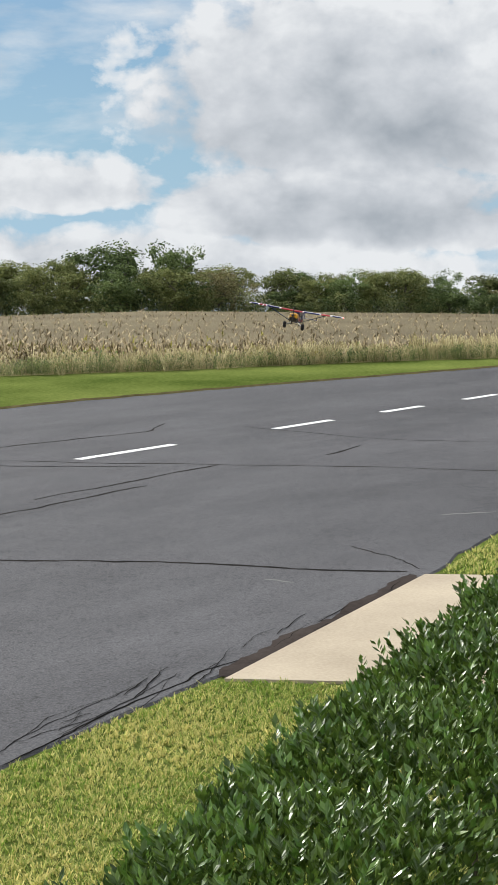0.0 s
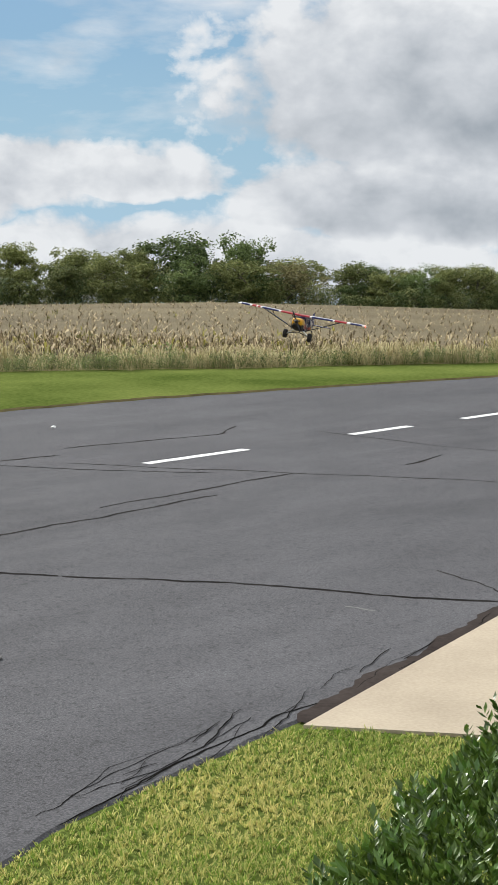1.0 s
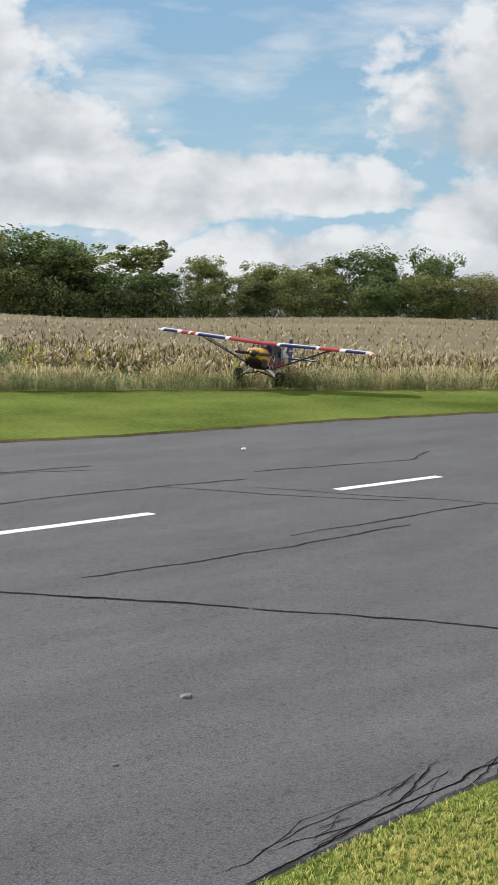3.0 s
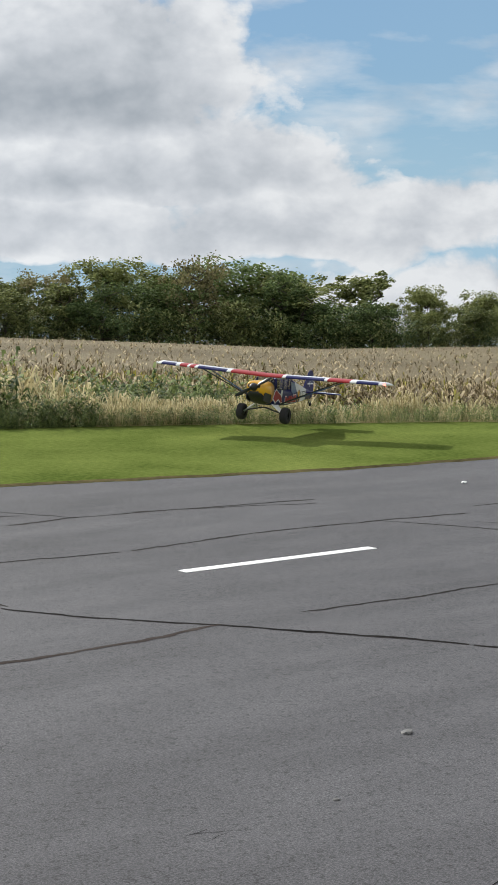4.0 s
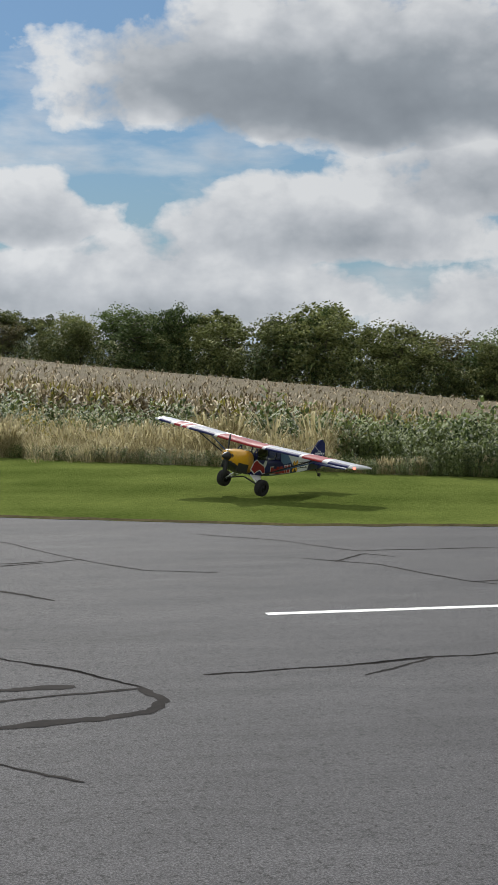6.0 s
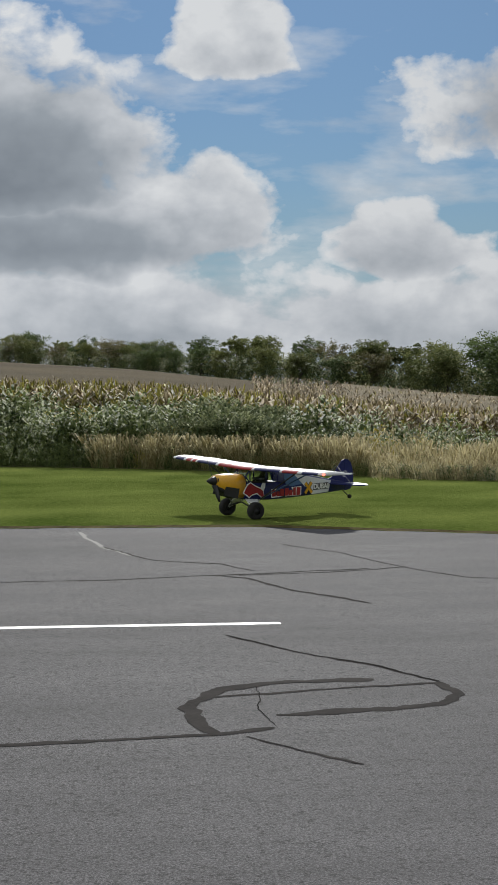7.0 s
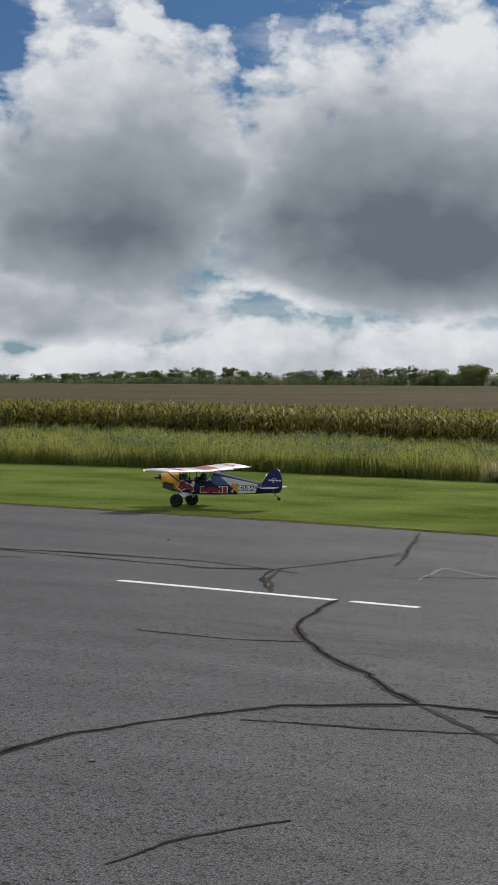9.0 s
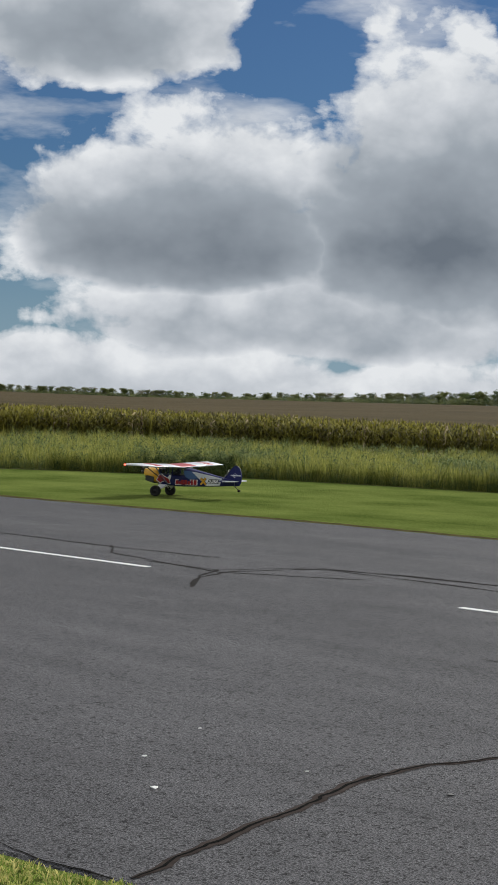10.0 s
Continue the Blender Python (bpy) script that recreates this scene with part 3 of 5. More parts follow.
# crumbling rim of the asphalt: many short open cracks beside the grass
rim = random.Random(41)
for _ in range(16):
    x = rim.uniform(4.2, 13.2)
    y = edge(NEAR_EDGE, x) + abs(rim.gauss(0.02, 0.13)) + 0.02
    pts = [(x, y)]
    for _ in range(rim.choice((2, 3, 4))):
        x += rim.uniform(0.10, 0.26)
        y += 0.28 * (x - pts[-1][0]) + rim.gauss(0, 0.03)
        pts.append((x, y))
    crack(pts, rim.uniform(0.012, 0.026), "gap")

# ---- plants ----


def scatter_mesh(name, templates, places, mat, label, category, seed=1):
    """Many copies of small template meshes joined into one object of kind stuff. places: (x, y, z, size, template, lean)."""
    rng = np.random.RandomState(seed)
    verts, faces, base = [], [], 0
    for x, y, z, s, k, lean in places:
        tv, tf = templates[k]
        a = rng.uniform(0, 2 * math.pi)
        c, sn = math.cos(a), math.sin(a)
        la = rng.uniform(0, 2 * math.pi)
        p = tv * s
        hx = p[:, 2] * lean * math.cos(la)
        hy = p[:, 2] * lean * math.sin(la)
        q = np.stack([p[:, 0] * c - p[:, 1] * sn + x + hx, p[:, 0] * sn + p[:, 1] * c + y + hy, p[:, 2] + z], axis=1)
        verts.append(q)
        faces.append(tf + base)
        base += len(tv)
    v = np.concatenate(verts).astype(np.float32)
    f = np.concatenate(faces).astype(np.int32)
    me = bpy.data.meshes.new(name)
    me.vertices.add(len(v))
    me.vertices.foreach_set("co", v.ravel())
    me.loops.add(f.size)
    me.loops.foreach_set("vertex_index", f.ravel())
    me.polygons.add(len(f))
    me.polygons.foreach_set("loop_start", np.arange(0, f.size, 3, dtype=np.int32))
    me.materials.append(mat)
    me.update(calc_edges=True)
    return tagged(new(name, me), label, category, kind="stuff")


def strip(path, width):
    """A tapering leaf along 3D points: vertices and triangles."""
    v, f = [], []
    n = len(path)
    for i, p in enumerate(path):
        p = Vector(p)
        d = (Vector(path[min(i + 1, n - 1)]) - Vector(path[max(i - 1, 0)])).normalized()
        side = d.cross(Vector((0, 0, 1)))
        side = side.normalized() if side.length > 0.05 else Vector((1, 0, 0))
        w = width * (0.55 + 0.45 * math.sin(math.pi * min(1, i / (n - 1) + 0.25))) * (1.0 if i < n - 1 else 0.08) / 2
        v += [p + side * w, p - side * w]
        if i:
            f += [(2 * i - 2, 2 * i - 1, 2 * i + 1), (2 * i - 2, 2 * i + 1, 2 * i)]
    return v, f


def join(pieces):
    v, f = [], []
    for pv, pf in pieces:
        b = len(v)
        v += [tuple(p) for p in pv]
        f += [tuple(i + b for i in t) for t in pf]
    return np.array(v, dtype=float), np.array(f, dtype=int)


def corn_template(seed):
    r = random.Random(seed)
    out = [strip([(0, 0, 0), (0.02, 0.01, 0.5), (0.0, 0.02, 0.95)], 0.028)]
    for i in range(11):
        a = r.uniform(0, 6.28)
        z = 0.10 + 0.075 * i + r.uniform(-0.02, 0.02)
        ln = r.uniform(0.22, 0.34)
        c, s = math.cos(a), math.sin(a)
        droop = r.uniform(-0.16, 0.10)
        out.append(strip([(0, 0, z), (c * ln * 0.45, s * ln * 0.45, z + 0.10), (c * ln, s * ln, z + droop)], 0.058))
    out.append(strip([(0, 0, 0.9), (0.02, 0.0, 0.98), (0.05, 0.03, 1.04)], 0.03))
    out.append(strip([(0, 0, 0.92), (-0.05, 0.03, 1.04)], 0.02))
    return join(out)


def tuft_template(seed, blades, height, spread, width, droop=0.3):
    r = random.Random(seed)
    out = []
    for _ in range(blades):
        a, ln, o = r.uniform(0, 6.28), height * r.uniform(0.6, 1.1), spread * r.uniform(0, 0.6)
        c, s = math.cos(a), math.sin(a)
        lean = spread * r.uniform(0.2, 1.0)
        out.append(strip([(c * o, s * o, 0), (c * (o + lean * 0.4), s * (o + lean * 0.4), ln * 0.65), (c * (o + lean), s * (o + lean), ln * (1 - droop * r.random()))], width))
    return join(out)


def plume_template(seed, blades):
    """A clump of arching stems with thick pale seed heads."""
    r = random.Random(seed)
    out = [tuft_template(seed, 16, 0.7, 0.6, 0.02, 0.6)]
    for _ in range(blades):
        a, h, ln = r.uniform(0, 6.28), r.uniform(0.65, 1.0), r.uniform(0.15, 0.5)
        c, s = math.cos(a), math.sin(a)
        out.append(strip([(c * 0.05, s * 0.05, 0), (c * ln * 0.5, s * ln * 0.5, h * 0.8)], 0.012))
        out.append(strip([(c * ln * 0.5, s * ln * 0.5, h * 0.78), (c * ln * 0.75, s * ln * 0.75, h), (c * ln * 1.1, s * ln * 1.1, h * 0.94)], 0.034))
    return join(out)


def leafy_template(seed, leaves, height, spread, size):
    r = random.Random(seed)
    out = []
    for _ in range(3):
        a = r.uniform(0, 6.28)
        out.append(strip([(0, 0, 0), (math.cos(a) * spread * 0.3, math.sin(a) * spread * 0.3, height * 0.9)], 0.02))
    for _ in range(leaves):
        a, z = r.uniform(0, 6.28), height * r.uniform(0.02, 1.0)
        o = spread * r.uniform(0.0, 0.8) * (1.15 - 0.6 * z / height)
        c, s = math.cos(a), math.sin(a)
        ln = size * r.uniform(0.7, 1.3)
        out.append(strip([(c * o, s * o, z), (c * (o + ln * 0.6), s * (o + ln * 0.6), z + ln * r.uniform(-0.1, 0.5)), (c * (o + ln), s * (o + ln), z + ln * r.uniform(-0.5, 0.4))], size * 0.35))
    return join(out)


CORN = [corn_template(i) for i in range(6)]
PLUME = [plume_template(20 + i, 15) for i in range(4)]
TALL = [tuft_template(30 + i, 24, 0.95, 0.42, 0.013, 0.4) for i in range(4)]
WEED = [leafy_template(40 + i, 54, 1.0, 0.36, 0.14) for i in range(4)]
GREY = [leafy_template(45 + i, 120, 1.0, 0.42, 0.12) for i in range(3)]
BLADE = [tuft_template(50 + i, 7, 1.0, 0.6, 0.13, 0.5) for i in range(5)]


def build_corn():
    rng = random.Random(7)
    dry, green = [], []
    for row in range(60):
        az = -56.0
        while az < 68.0:
            lawn, corn, zc, far, zf, ch = plan(az)
            depth = row * 0.75 if row < 14 else 10.5 + (row - 14) ** 1.75 * 0.22 + (row - 14) * 0.9
            r = corn + depth + rng.uniform(-0.2, 0.2)
            step = 0.15 if row < 4 else 0.25 if row < 14 else 0.45 + (row - 14) * 0.05
            az += math.degrees(step * rng.uniform(0.7, 1.3) / r)
            if r > far - 6 or (az < 4 and depth > 16 + (az + 40) * 0.1):
                continue
            x, y = at_polar(az, r)
            tall = ch * rng.uniform(0.86, 1.08)
            size = tall / 1.08
            it = (x, y, ground_z(az, r), size, rng.randrange(6), rng.uniform(0, 0.12))
            p_green = float(np.interp(az, (-30, -12, 2, 14, 40, 60), (0.94, 0.9, 0.6, 0.36, 0.26, 0.10))) * (1.0 if depth < 9 or az < 2 else 0.3 if depth < 40 else 0.1)
            (green if rng.random() < p_green else dry).append(it)
    scatter_mesh("cornfield", CORN, dry, M_corn_dry, "dry tan corn standing in a broad field", "corn", 3)
    scatter_mesh("cornfield", CORN, green, M_corn_green, "ripening yellow-green corn standing in rows", "corn", 4)


def build_weeds():
    rng = random.Random(11)
    plume, weed, tall, gold, low = [], [], [], [], []
    for i in range(26000):
        az = rng.uniform(-58, 68) if i % 3 else rng.uniform(-50, -5)
        lawn, corn, zc, far, zf, ch = plan(az)
        width = corn - lawn
        u = rng.random() ** 1.7
        r = lawn + 0.3 + u * (width + 0.6)
        x, y = at_polar(az, r)
        z = ground_z(az, r) - 0.02
        clump = noise.noise((x * 0.22, y * 0.22, 0.0))
        clump2 = noise.noise((x * 0.35, y * 0.35, 5.0))
        if az < -9:
            h = rng.uniform(0.65, 1.15)
            if u > 0.72 and clump2 > -0.2:
                if rng.random() < 0.45:
                    plume.append((x, y, z, rng.uniform(0.3, 0.5), rng.randrange(4), 0.2))
            elif clump2 > 0.34 and az > -24:
                plume.append((x, y, z, h * 0.62, rng.randrange(4), 0.25))
            elif clump < -0.30 or rng.random() < 0.14:
                weed.append((x, y, z, h * 0.9, rng.randrange(4), 0.1))
            else:
                tall.append((x, y, z, h, rng.randrange(4), 0.25))
        else:
            scale = float(np.interp(az, (-9, 10, 24, 32, 36, 42, 65), (1.6, 1.45, 1.6, 1.6, 1.15, 0.9, 0.9)))
            h = scale * rng.uniform(0.55, 1.1) * (0.5 if u < 0.06 else 1.0) * (0.72 + 0.7 * max(0.0, noise.noise((x * 0.5, y * 0.5, 3.0)) + 0.15))
            bias = float(np.interp(az, (-9, -3, 4, 8, 13, 16, 24, 33, 36, 42, 46), (0.0, 0.25, 0.0, -0.25, -0.20, 0.10, 0.15, 0.22, -0.30, -0.30, -0.32)))
            if clump > 0.10 + bias + 0.45 * u - 0.3 * max(0.0, noise.noise((x * 0.9, y * 0.9, 8.0))):
                plume.append((x, y, z, h * 0.8, rng.randrange(4), 0.25))
            elif clump2 > 0.44:
                gold.append((x, y, z, h * 0.85, rng.randrange(4), 0.1))
            else:
                weed.append((x, y, z, h, rng.randrange(4), 0.12))
    # cream seed-grass clumps standing out along the lawn
    for _ in range(26):
        az0 = rng.choice((rng.uniform(35, 61), rng.uniform(35, 61), rng.uniform(6, 14)))
        lawn = plan(az0)[0]
        cx, cy = at_polar(az0, lawn + rng.uniform(0.5, 1.6))
        size, tall_by = rng.uniform(0.3, 0.8), rng.uniform(0.35, 0.62)
        for _ in range(int(16 + 26 * size)):
            ox, oy = rng.gauss(0, size), rng.gauss(0, size * 0.6)
            plume.append((cx + ox, cy + oy, -0.08, tall_by * rng.uniform(0.7, 1.1), rng.randrange(4), 0.3))
    # a tall grey-green thicket and the cream grass before it
    thicket = []
    for i in range(900):
        az = rng.uniform(-1.6, 7.5)
        lawn = plan(az)[0]
        u = rng.random()
        x, y = at_polar(az, lawn + 1.2 + u * 7.0)
        round_top = max(0.25, 1.0 - (abs(az - 2.8) / 4.8) ** 2)
        thicket.append((x, y, -0.05, rng.uniform(1.1, 1.9) * round_top * (0.75 + 0.25 * u), rng.randrange(3), 0.3))
        if i % 2:
            x, y = at_polar(az, lawn + rng.uniform(0.2, 1.6))
            plume.append((x, y, -0.02, rng.uniform(0.5, 1.0), rng.randrange(4), 0.35))
    for i in range(3800):
        az = rng.uniform(-58, 68)
        lawn = plan(az)[0]
        x, y = at_polar(az, lawn + rng.uniform(-0.25, 0.6))
        low.append((x, y, 0.0, rng.uniform(0.15, 0.38), rng.randrange(4), 0.2))
    scatter_mesh("seed_grass", PLUME, plume, M_plume, "pale feathery seed-head grass in clumps", "grass", 5)
    scatter_mesh("weed_patch", WEED, weed + low, M_weed, "dark green leafy weeds along the lawn", "weeds", 6)
    scatter_mesh("thicket", GREY, thicket, M_grey, "tall grey-green leafy thicket leaning over the lawn edge", "thicket", 7)
    scatter_mesh("tall_grass", TALL, tall, M_meadow, "tall light green uncut grass", "grass", 8)
    scatter_mesh("goldenrod_patch", WEED, gold, M_gold, "yellow goldenrod among weeds", "wildflower", 9)


def build_near_grass():
    rng = random.Random(13)
    out = []
    for i in range(42000):
        x = rng.uniform(3.2, 9.9)
        y = rng.uniform(3.6, 8.0)
        if y > edge(NEAR_EDGE, x) + 0.03 - 0.12 * rng.random() ** 2 or (x > 9.38 + (7.8 - y) * 0.6):
            continue
        out.append((x, y, 0.0, rng.uniform(0.020, 0.046) * (1.5 if rng.random() < 0.05 else 1), rng.randrange(5), 0.5))
    for i in range(9000):
        x, y = rng.uniform(13.3, 20.0), rng.uniform(6.0, 10.0)
        if y > edge(NEAR_EDGE, x) - 0.02 or x < 13.45 + (8.56 - y) * 0.62:
            continue
        out.append((x, y, 0.0, rng.uniform(0.03, 0.07), rng.randrange(5), 0.5))
    for i in range(5000):
        x, y = rng.uniform(-9.0, -5.2), rng.uniform(1.6, 3.2)
        if y > edge(NEAR_EDGE, x):
            continue
        out.append((x, y, 0.0, rng.uniform(0.03, 0.06), rng.randrange(5), 0.5))
    scatter_mesh("lawn_grass", BLADE, out, M_blade, "short yellowish-green grass blades beside the asphalt", "grass", 10)


def build_shrub(base, length, depth, height, seed):
    """A clipped evergreen shrub: woody stems, dense glossy leaves, light new shoots."""
    rng = random.Random(seed)
    ob = new("evergreen_shrub")
    ob.matrix_basis = pose(base[0], base[1], 0, 0, 0, 14.5)
    for i in range(9):
        bm = bmesh.new()
        x, y = rng.uniform(-0.3, 0.3) * length, rng.uniform(-0.3, 0.3) * depth
        m = Matrix.Translation((x, y, height * 0.35)) @ Euler((rng.uniform(-0.4, 0.4), rng.uniform(-0.4, 0.4), 0)).to_matrix().to_4x4()
        bmesh.ops.create_cone(bm, cap_ends=True, segments=6, radius1=0.016, radius2=0.007, depth=height * 0.72, matrix=m)
        part("stem", bm, M_bark, ob)

    def leaf(p, d, size, up):
        d = d.normalized()
        side = d.cross(up)
        side = (side.normalized() if side.length > 0.01 else Vector((1, 0, 0))) * size * 0.21
        nrm = side.cross(d).normalized() * size * 0.07
        return [p, p + d * size * 0.5 + side, p + d * size, p + d * size * 0.5 - side, p + d * size * 0.5 - nrm], [(0, 1, 4), (1, 2, 4), (2, 3, 4), (3, 0, 4)]

    for name, count, mat, grow in (("foliage", int(2700 * length * depth), M_leaf, 0), ("young_growth", int(260 * length * depth), M_new_leaf, 1)):
        v, f = [], []
        for _ in range(count):
            sx, sy = rng.uniform(-1, 1), rng.uniform(-1, 1)
            q = max(abs(sx), abs(sy))
            lump = 0.09 * noise.noise((sx * length * 1.6 + seed, sy * depth * 1.6, 2)) + 0.05 * noise.noise((sx * length * 5, sy * depth * 5, seed))
            top = height * (1 - 0.32 * q ** 6) + lump
            depth_in = rng.random() ** 2.2 * 0.16
            p = Vector((sx * length / 2 * 1.02, sy * depth / 2 * 1.02, top - depth_in))
            if q > 0.85 and rng.random() < 0.6:
                p.z = rng.uniform(0.08, top)
            out = Vector((sx * 0.5, sy * 0.5, 0.9)) + Vector((rng.gauss(0, 0.55), rng.gauss(0, 0.55), rng.gauss(0, 0.25)))
            if grow:
                p.z = top + rng.uniform(-0.01, 0.05)
            a, b = leaf(p, out, rng.uniform(0.042, 0.074), Vector((rng.gauss(0, 1), rng.gauss(0, 1), rng.gauss(0.4, 0.6))))
            k = len(v)
            v += a
            f += [tuple(i + k for i in t) for t in b]
        # sprigs that stand above the clipped top
        for _ in range(int((40 if not grow else 10) * length)):
            sx, sy = rng.uniform(-0.98, 0.98), rng.uniform(-0.98, 0.98)
            q = max(abs(sx), abs(sy))
            p0 = Vector((sx * length / 2, sy * depth / 2, height * (1 - 0.32 * q ** 6)))
            axis = Vector((sx * 0.4 + rng.gauss(0, 0.25), sy * 0.4 + rng.gauss(0, 0.25), 1)).normalized()
            ln = rng.uniform(0.06, 0.17)
            for j in range(14):
                w = rng.uniform(0, 6.28)
                p = p0 + axis * ln * j / 13
                a, b = leaf(p, axis * 0.9 + Vector((math.cos(w), math.sin(w), 0)) * 0.8, rng.uniform(0.044, 0.070), axis)
                k = len(v)
                v += a
                f += [tuple(i + k for i in t) for t in b]
        mesh_object(name, v, f, mat, ob)
    tagged(ob, "clipped evergreen shrub with small glossy dark green leaves", "shrub", group="shrubs by the pad")
    return ob


for i, s in enumerate((5.2, 6.75, 8.3, 9.85, 11.4)):
    build_shrub((s, 4.25 + 0.26 * (s - 5.2)), 1.75, 1.35, 0.80, 60 + i)


def tube(bm, pts, r0, r1, seg=6):
    rings = []
    n = len(pts)
    for i, p in enumerate(pts):
        d = (Vector(pts[min(i + 1, n - 1)]) - Vector(pts[max(i - 1, 0)])).normalized()
        q = d.to_track_quat("Z", "Y")
        r = r0 + (r1 - r0) * i / (n - 1)
        rings.append([bm.verts.new(Vector(p) + q @ Vector((r * math.cos(6.2832 * k / seg), r * math.sin(6.2832 * k / seg), 0))) for k in range(seg)])
    for a, b in zip(rings, rings[1:]):
        for k in range(seg):
            bm.faces.new((a[k], a[(k + 1) % seg], b[(k + 1) % seg], b[k]))


def build_tree(seed, height, width, bare, mat, sparse=1.0):
    """A broadleaf tree: tapered trunk with limbs, and a crown of many small leaf clumps."""
    rng = random.Random(seed)
    ob = new("tree")
    bm = bmesh.new()
    top = height * 0.9
    trunk = [(0, 0, -0.5)] + [(rng.gauss(0, 0.12) * k, rng.gauss(0, 0.12) * k, top * k / 6) for k in range(1, 7)]
    tube(bm, trunk, height * 0.024, height * 0.004, 7)
    tips = []
    for k in range(16):
        z = height * rng.uniform(max(0.12, bare), 0.85)
        a = rng.uniform(0, 6.28)
        ln = width * 0.5 * rng.uniform(0.55, 1.0) * (1.15 - 0.55 * z / height)
        rise = height * rng.uniform(0.06, 0.2)
        p0 = Vector((0, 0, z))
        p2 = Vector((math.cos(a) * ln, math.sin(a) * ln, min(z + rise, height * 0.96)))
        p1 = (p0 + p2) / 2 + Vector((0, 0, -rise * 0.12))
        tube(bm, [p0, p1, p2], height * 0.009, height * 0.002, 5)
        tips += [p1, p2, (p1 + p2) / 2]
    tips += [Vector((rng.gauss(0, 0.3), rng.gauss(0, 0.3), top + rng.uniform(-0.5, 0.6))) for _ in range(3)]
    part("trunk", bm, M_bark, ob)
    v, f = [], []
    for t in tips:
        for _ in range(rng.choice((1, 2, 2, 3))):
            c = t + Vector((rng.gauss(0, 0.7), rng.gauss(0, 0.7), rng.gauss(0, 0.6)))
            rad = rng.uniform(0.5, 1.15) * width / 7
            for _ in range(int(80 * sparse)):
                d = Vector((rng.gauss(0, 1), rng.gauss(0, 1), rng.gauss(0, 0.8)))
                d = d.normalized() * rng.random() ** 0.5 * rad * rng.uniform(0.75, 1.05)
                p = c + d
                if p.z < height * bare * 0.6:
                    continue
                n = Vector((rng.gauss(0, 1), rng.gauss(0, 1), rng.gauss(0.5, 1))).normalized()
                s = n.orthogonal().normalized() * rng.uniform(0.08, 0.20)
                u = n.cross(s).normalized() * rng.uniform(0.07, 0.16)
                k = len(v)
                v += [p - s, p + u * 0.8, p + s, p - u]
                f.append((k, k + 1, k + 2, k + 3))
    mesh_object("crown", v, f, mat, ob)
    return ob


TREES = [build_tree(101, 10, 8.0, 0.03, M_tree[0]), build_tree(102, 10, 7.0, 0.06, M_tree[1]), build_tree(103, 10, 9.0, 0.08, M_tree[0]),
         build_tree(104, 10, 6.0, 0.08, M_tree[1]), build_tree(105, 10, 8.0, 0.20, M_tree[2], 0.55), build_tree(106, 10, 5.5, 0.12, M_tree[0], 0.6), build_tree(107, 10, 9.0, 0.04, M_tree[1])]
TREE_LABELS = ["dense dark green broadleaf tree in the wood", "olive green broadleaf tree in the wood", "wide dark green tree with a broad crown", "slim olive green tree in the wood",
               "thin-leaved browning tree with visible limbs", "tall open-crowned green tree", "low bushy olive tree at the field edge"]
# crown line: azimuth and the angle that the tree tops reach
TOPS = [(-62, 0.30), (-50, 0.25), (-46, 0.28), (-42, 0.30), (-38, 0.45), (-35, 0.62), (-32, 0.80), (-28, 0.85), (-24, 1.05), (-20, 1.25), (-18, 0.95), (-15, 1.40), (-12, 1.72), (-9, 1.50), (-6, 1.38), (-3, 1.05), (0, 0.85), (3, 1.0),
        (6, 1.05), (8, 0.75), (11, 0.75), (13.5, 1.0), (16, 0.75), (18.2, 1.05), (20, 0.6), (24, 0.25), (27.7, 0.35), (30, -0.6), (33, -0.25), (36, 0.05), (38.6, -0.25), (42, -0.5), (44.5, -1.15), (47, -1.1), (49.3, -0.55),
        (51.2, -0.62), (52.5, -0.9), (54, -1.35), (57, -1.2), (59, -1.25), (61, -1.4), (70, -1.4)]
STARS = {18.2: 5, 27.7: 5, 36.0: 4, 38.8: 5, 49.3: 5, 51.2: 0, 24.2: 2, 13.5: 0}


def build_trees():
    rng = random.Random(17)
    first = [True] * len(TREES)

    def place(kind, az, r, top_angle, spread=1.0):
        z = ground_z(az, r)
        h = max(2.2, 3.0 + r * math.tan(radians(top_angle)) - z)
        x, y = at_polar(az, r)
        s = h / 10.3
        m = pose(x, y, z - 0.1, 0, 0, rng.uniform(0, 360)) @ Matrix.Diagonal((s * spread, s * spread, s, 1))
        if first[kind]:
            first[kind] = False
            t = TREES[kind]
            t.matrix_basis = m
            tagged(t, TREE_LABELS[kind], "tree", group="woods behind the field")
        else:
            t = copy_thing(TREES[kind], pose(0, 0, 0))
            t.matrix_basis = m
    xs, ys = zip(*[(p, q + (0.13 if p > 40 else 0.05)) for p, q in TOPS])
    for az, kind in STARS.items():
        place(kind, az, plan(az)[3] + 4, float(np.interp(az, xs, ys)))
    az = -60.0
    while az < 69:
        lawn, corn, zc, far, zf, ch = plan(az)
        top = float(np.interp(az, xs, ys))
        layers = ((rng.uniform(0, 5), rng.uniform(0.6, 1.0)), (rng.uniform(8, 16), rng.uniform(0.85, 1.08)))
        for back, low in layers[1 if az < -25 else 0:]:
            r = far + back
            basea = math.degrees(math.atan2(ground_z(az, r) - 3.0, r))
            place(rng.choice((0, 0, 1, 1, 2, 3, 3, 5, 4, 6, 6)), az + rng.uniform(-0.3, 0.3), r, basea + (top - basea) * low, rng.uniform(1.3, 1.8))
        h = max(3.0, far * math.tan(radians(top)) + 3 - zf)
        az += math.degrees(h * rng.uniform(0.5, 0.85) / far)




